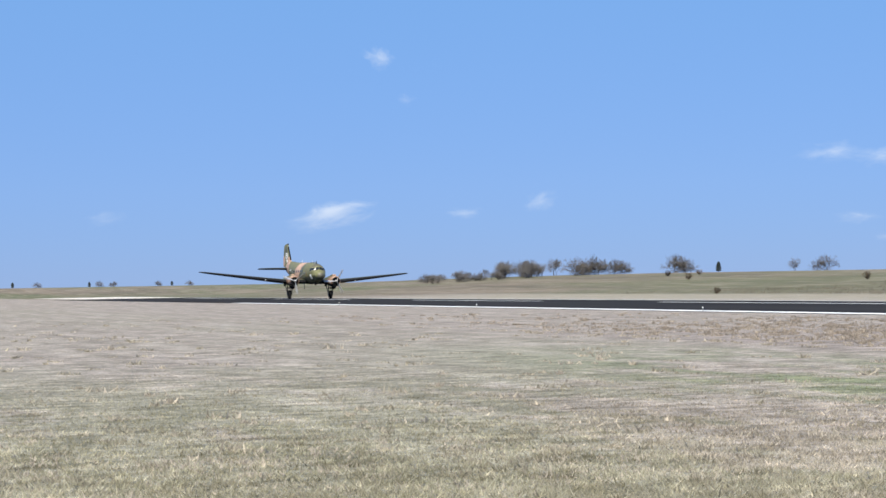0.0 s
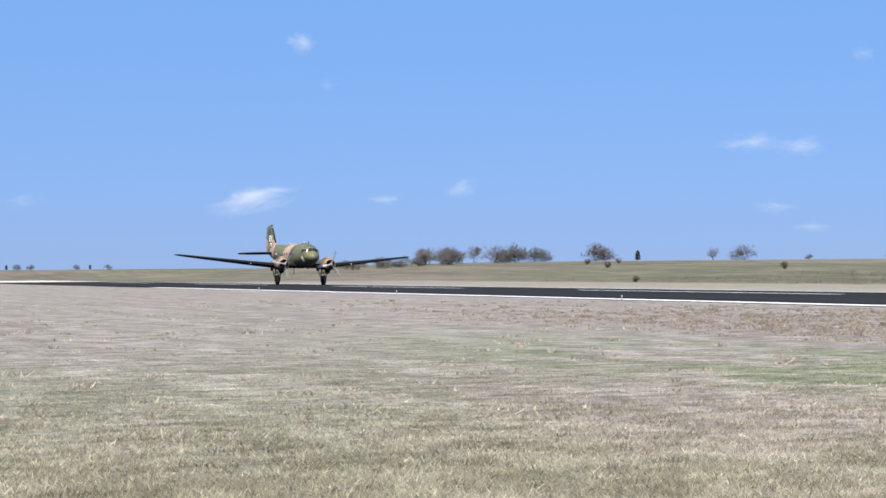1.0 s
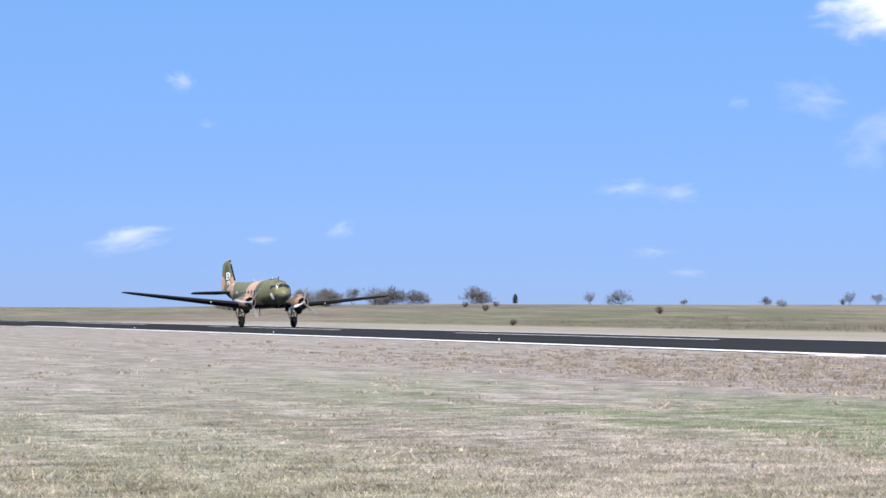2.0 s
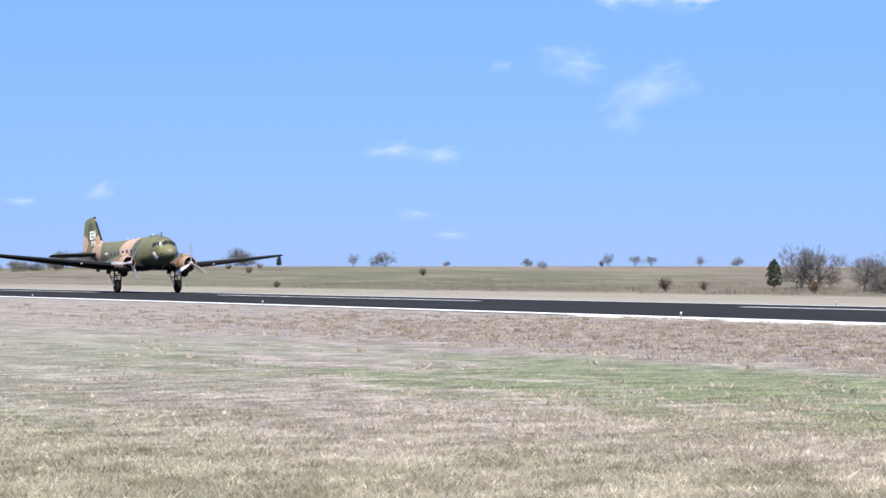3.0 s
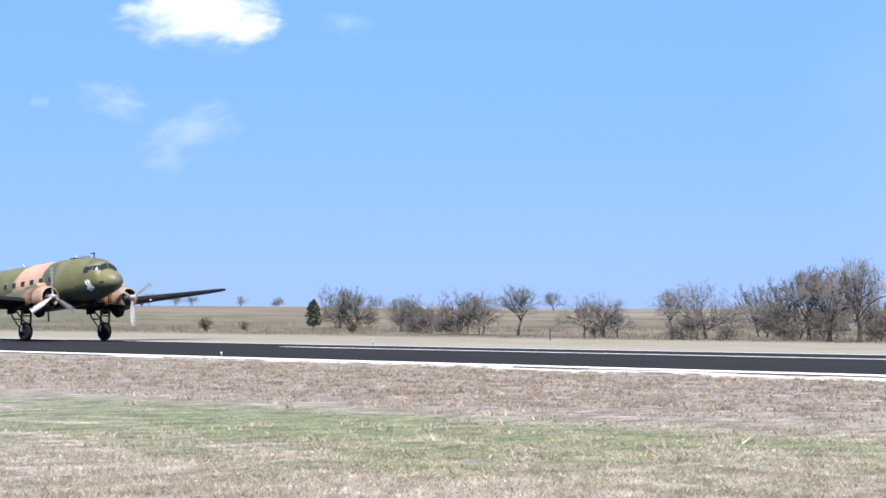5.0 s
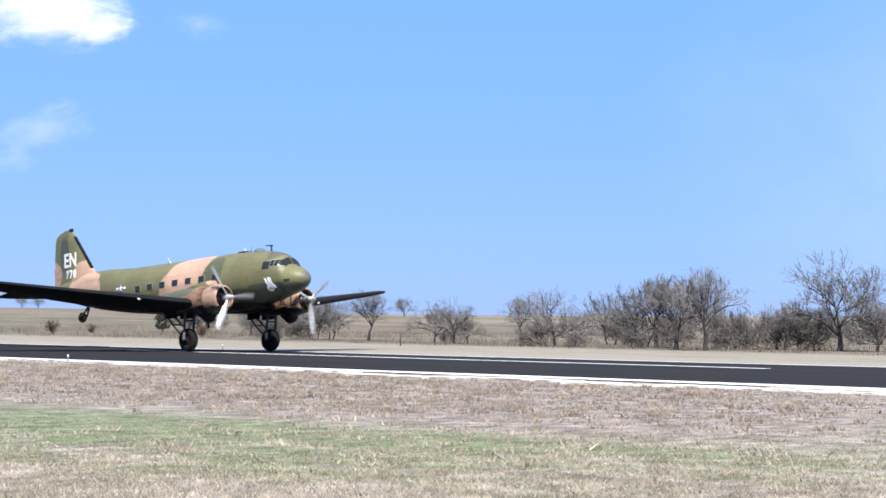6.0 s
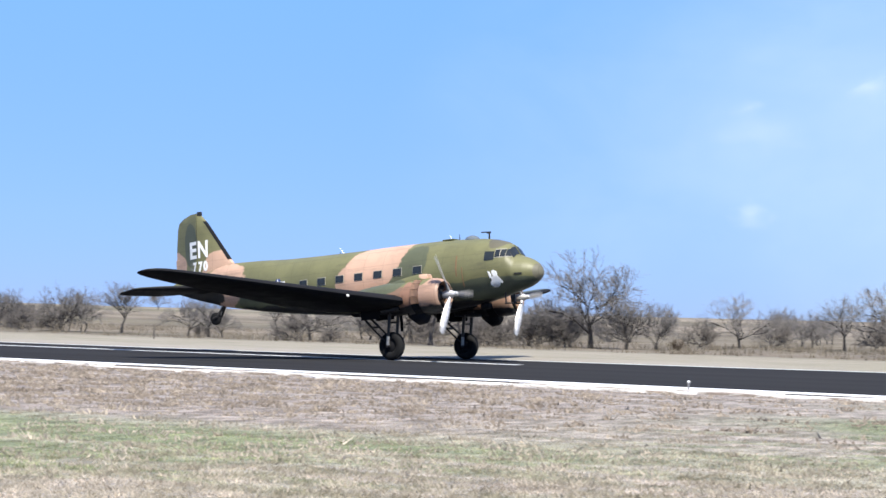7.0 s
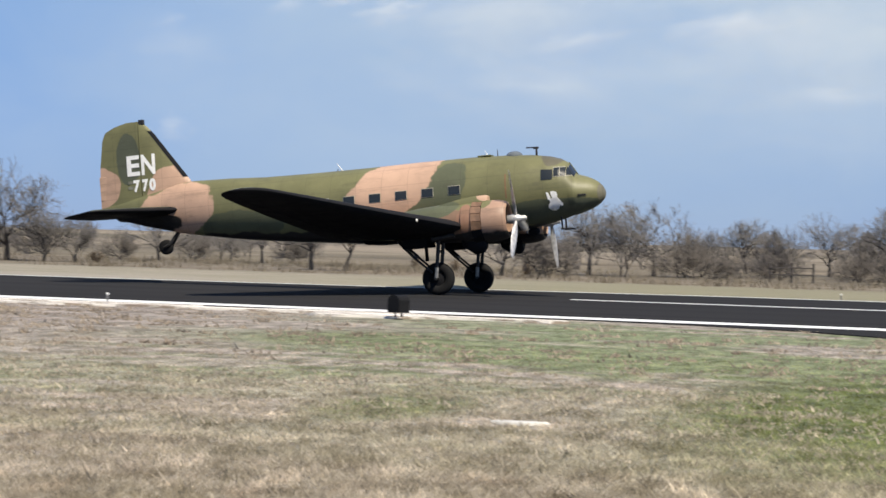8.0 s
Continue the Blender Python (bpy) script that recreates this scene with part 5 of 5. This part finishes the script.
# ---- clouds: soft patches on the far sky ----
def make_cloud(seed, density, soft, edge, far_bank):
    low, high = ((0.50, 0.56, 0.66), (0.66, 0.70, 0.75)) if far_bank else ((0.55, 0.60, 0.72), (0.78, 0.80, 0.84))
    if far_bank and soft > 3:
        low, high = (0.395, 0.50, 0.61), (0.51, 0.60, 0.67)
    n = Nodes("cloud_vapour", 1.0)
    x, y, z = n.axes()
    at = n.place((1, 1, 1), (seed * 3.7, seed * 1.3, 0))
    puff = n.noise(2.2, 8, 0.58, at, 0.35)
    away = n.math("SQRT", n.math("ADD", n.math("MULTIPLY", x, x), n.math("MULTIPLY", y, y)))
    body = n.math("SUBTRACT", n.math("ADD", n.math("MULTIPLY", puff, 1.6), edge), n.math("MULTIPLY", away, 1.35))
    cover = n.math("MULTIPLY", n.ramp(body, 0.0, soft), density)
    cover = n.math("MULTIPLY", cover, n.ramp(away, 1.0, 0.8))
    shade = n.noise(1.4, 4, 0.5, n.place((1, 1, 1), (seed, 4, 0)))
    # greyer bases and sunlit tops are put into the colour, which glows by itself
    colour = n.mix(n.ramp(n.math("ADD", n.math("MULTIPLY", y, 0.6), shade), 0.1, 0.7), low, high)
    glow = n.t.nodes.new("ShaderNodeEmission")
    n.put(colour, glow.inputs[0])
    clear = n.t.nodes.new("ShaderNodeBsdfTransparent")
    both = n.t.nodes.new("ShaderNodeMixShader")
    n.put(cover, both.inputs[0])
    n.t.links.new(clear.outputs[0], both.inputs[1])
    n.t.links.new(glow.outputs[0], both.inputs[2])
    n.t.links.new(both.outputs[0], n.t.nodes["Material Output"].inputs["Surface"])
    n.t.nodes.remove(n.b)
    return n.m


def build_clouds():
    far = 3300.0
    sky_rows = (  # azimuth, elevation, half width and half height in degrees, density, softness, fullness, lean
        (-72.78, 6.75, 0.75, 0.55, 0.40, 0.7, 0.1, -25), (-74.3, 2.1, 2.0, 0.62, 0.62, 0.7, 0.2, 8), (-70.3, 2.1, 0.9, 0.3, 0.30, 0.8, 0.1, 0), (-68.0, 2.4, 0.9, 0.5, 0.32, 0.8, 0.1, 20),
        (-80.9, 2.1, 1.1, 0.4, 0.22, 0.9, 0.1, 10), (-72.0, 5.5, 0.5, 0.3, 0.2, 0.9, 0.1, 0), (-59.4, 3.65, 1.5, 0.5, 0.5, 1.0, 0.2, 0), (-58.0, 3.5, 1.2, 0.45, 0.5, 1.0, 0.2, 5),
        (-58.8, 1.75, 1.1, 0.3, 0.35, 0.9, 0.15, 0), (-57.7, 1.15, 1.1, 0.28, 0.3, 0.9, 0.1, 0), (-54.0, 6.2, 2.0, 0.95, 0.5, 1.0, 0.1, -15), (-51.8, 5.45, 2.6, 1.3, 0.48, 0.9, 0.12, 20), (-52.6, 4.5, 1.3, 1.0, 0.32, 1.0, 0.1, 0), (-56.2, 6.15, 0.6, 0.4, 0.25, 0.9, 0.1, 0),
        (-51.6, 8.75, 2.9, 1.3, 1.0, 0.7, 0.45, 0), (-50.1, 8.35, 1.3, 0.7, 0.85, 0.6, 0.3, 15), (-47.2, 8.6, 1.6, 0.7, 0.3, 1.0, 0.1, 0),
        (-23.5, 3.25, 1.1, 0.7, 0.35, 1.0, 0.2, 0), (-23.7, 6.4, 0.9, 0.5, 0.3, 1.0, 0.15, 10), (-20.2, 7.0, 1.0, 0.5, 0.35, 0.9, 0.15, 20), (-18.5, 7.8, 1.5, 0.95, 0.85, 0.6, 0.35, 15), (-17.2, 6.9, 1.6, 0.6, 0.5, 0.8, 0.25, 10),
        (-13.0, 7.0, 8.0, 3.2, 0.6, 0.9, 0.25, 6), (-12.5, 4.8, 7.5, 2.4, 0.55, 1.1, 0.25, -4), (-5.0, 6.2, 7.0, 3.2, 0.55, 0.9, 0.40, 5), (-5.0, 3.5, 7.0, 1.8, 0.32, 1.4, 0.4, 0), (-23.5, 5.6, 3.5, 1.6, 0.28, 1.2, 0.2, 0), (-7.0, 6.7, 2.6, 0.8, 0.5, 0.8, 0.3, 8), (-11.5, 6.2, 2.5, 0.6, 0.4, 0.8, 0.25, 12), (-4.0, 4.7, 2.6, 0.6, 0.35, 0.9, 0.25, 0), (3.5, 6.0, 8.0, 4.5, 0.4, 1.3, 0.5, 0),
        (-4.0, 6.0, 25.0, 12.0, 0.80, 2.0, 1.0, 0), (-19.5, 5.0, 16.0, 9.0, 0.65, 2.0, 0.9, 0))
    for k, (az, el, w, h, dens, soft, full, lean) in enumerate(sky_rows):
        r = far + k * 12
        a, e = radians(az), radians(el)
        c = Vector((math.sin(a) * math.cos(e), math.cos(a) * math.cos(e), math.sin(e))) * r + Vector(EYE)
        bm = bmesh.new()
        rows = [[bm.verts.new((i / 4 - 1, j / 4 - 1, 0.06 * ((i / 4 - 1) ** 2 + (j / 4 - 1) ** 2))) for i in range(9)] for j in range(9)]
        for j in range(8):
            for i in range(8):
                bm.faces.new((rows[j][i], rows[j][i + 1], rows[j + 1][i + 1], rows[j + 1][i]))
        ob = part("cloud", bm, make_cloud(k + 1, dens * (0.78 if dens < 0.7 else 1.0), soft * 1.55, full, az > -25 and w > 3))
        ob.matrix_basis = look(c, EYE, 0) @ pose(0, 0, 0, 0, 180, 0) @ pose(0, 0, 0, 0, 0, lean) @ Matrix.Diagonal((r * radians(w), r * radians(h), r * radians(h), 1))
        tagged(ob, "soft white fair-weather cloud in the blue sky", "cloud", "clouds", "structure")


# ---- put it together ----
build_ground()
build_runway()
build_overrun()
build_taxiway()
build_caliche()
build_clouds()
plane, movers, rudder = build_plane()
build_trees()
build_small_things()
build_brush()
build_grass()
build_tussocks()

TRACK = 66.85


def roll_out(t):
    """Distance along the runway at t seconds: landing run with light braking."""
    return -248.45 + 32.2443 * t - 0.31568 * t * t - 0.014041 * t ** 3 + 0.42 * ease(t, 7.0, 8.0) - 0.27 * ease(t, 5.2, 6.4)


def tail_sink(t):
    """Nose-up angle in degrees: the tail comes down slowly."""
    return 4.15 + math.degrees(0.015881 * (t - 4) - 0.001244 * (t - 4) ** 2) - 0.2 * ease(t, 4.8, 6.3) * (1 - ease(t, 6.6, 7.5))


# propeller angles ahead of the even turning, and the rudder's swing, over the seconds
SPIN = {-1: ((0.0, 10.0), (3.0, 30.0), (3.5, 30.0), (5.0, 60.0), (6.5, 110.0), (7.0, 92.0), (7.5, 125.0), (8.0, 79.0)),
        1: ((0.0, 30.0), (3.0, 60.0), (3.5, 55.0), (5.0, 0.0), (6.5, 5.0), (7.0, -25.0), (7.5, -12.0), (8.0, 18.0))}
RUDDER = ((0.0, 5.0), (2.5, 12.0), (3.0, 13.0), (3.5, 8.0), (5.2, -4.0), (6.4, -11.0), (7.0, -14.0), (7.5, -5.0), (8.0, 0.0))


def motions():
    walk(plane, [(k / 2, pose(roll_out(k / 2), TRACK, 0.03, -1.1 * (1 - ease(k / 2, 0.0, 3.2)), -tail_sink(k / 2), 0)) for k in range(17)])
    walk(rudder, [(t, pose(HINGE, 0, 0) @ pose(0, 0, 0, 0, 0, a) @ pose(-HINGE, 0, 0)) for t, a in RUDDER])
    for (prop, wheel), side in zip(movers, (-1, 1)):
        y = side * AXLE
        walk(prop, [(k / 30, pose(HUB[0], y, HUB[1], 80 * k + steps(SPIN[side], k / 30)[0])) for k in range(241)])
        walk(wheel, [(k / 30, pose(0.06, y, 0.57, 0, (roll_out(k / 30) - roll_out(0)) * 78, 0)) for k in range(241)])


motions()
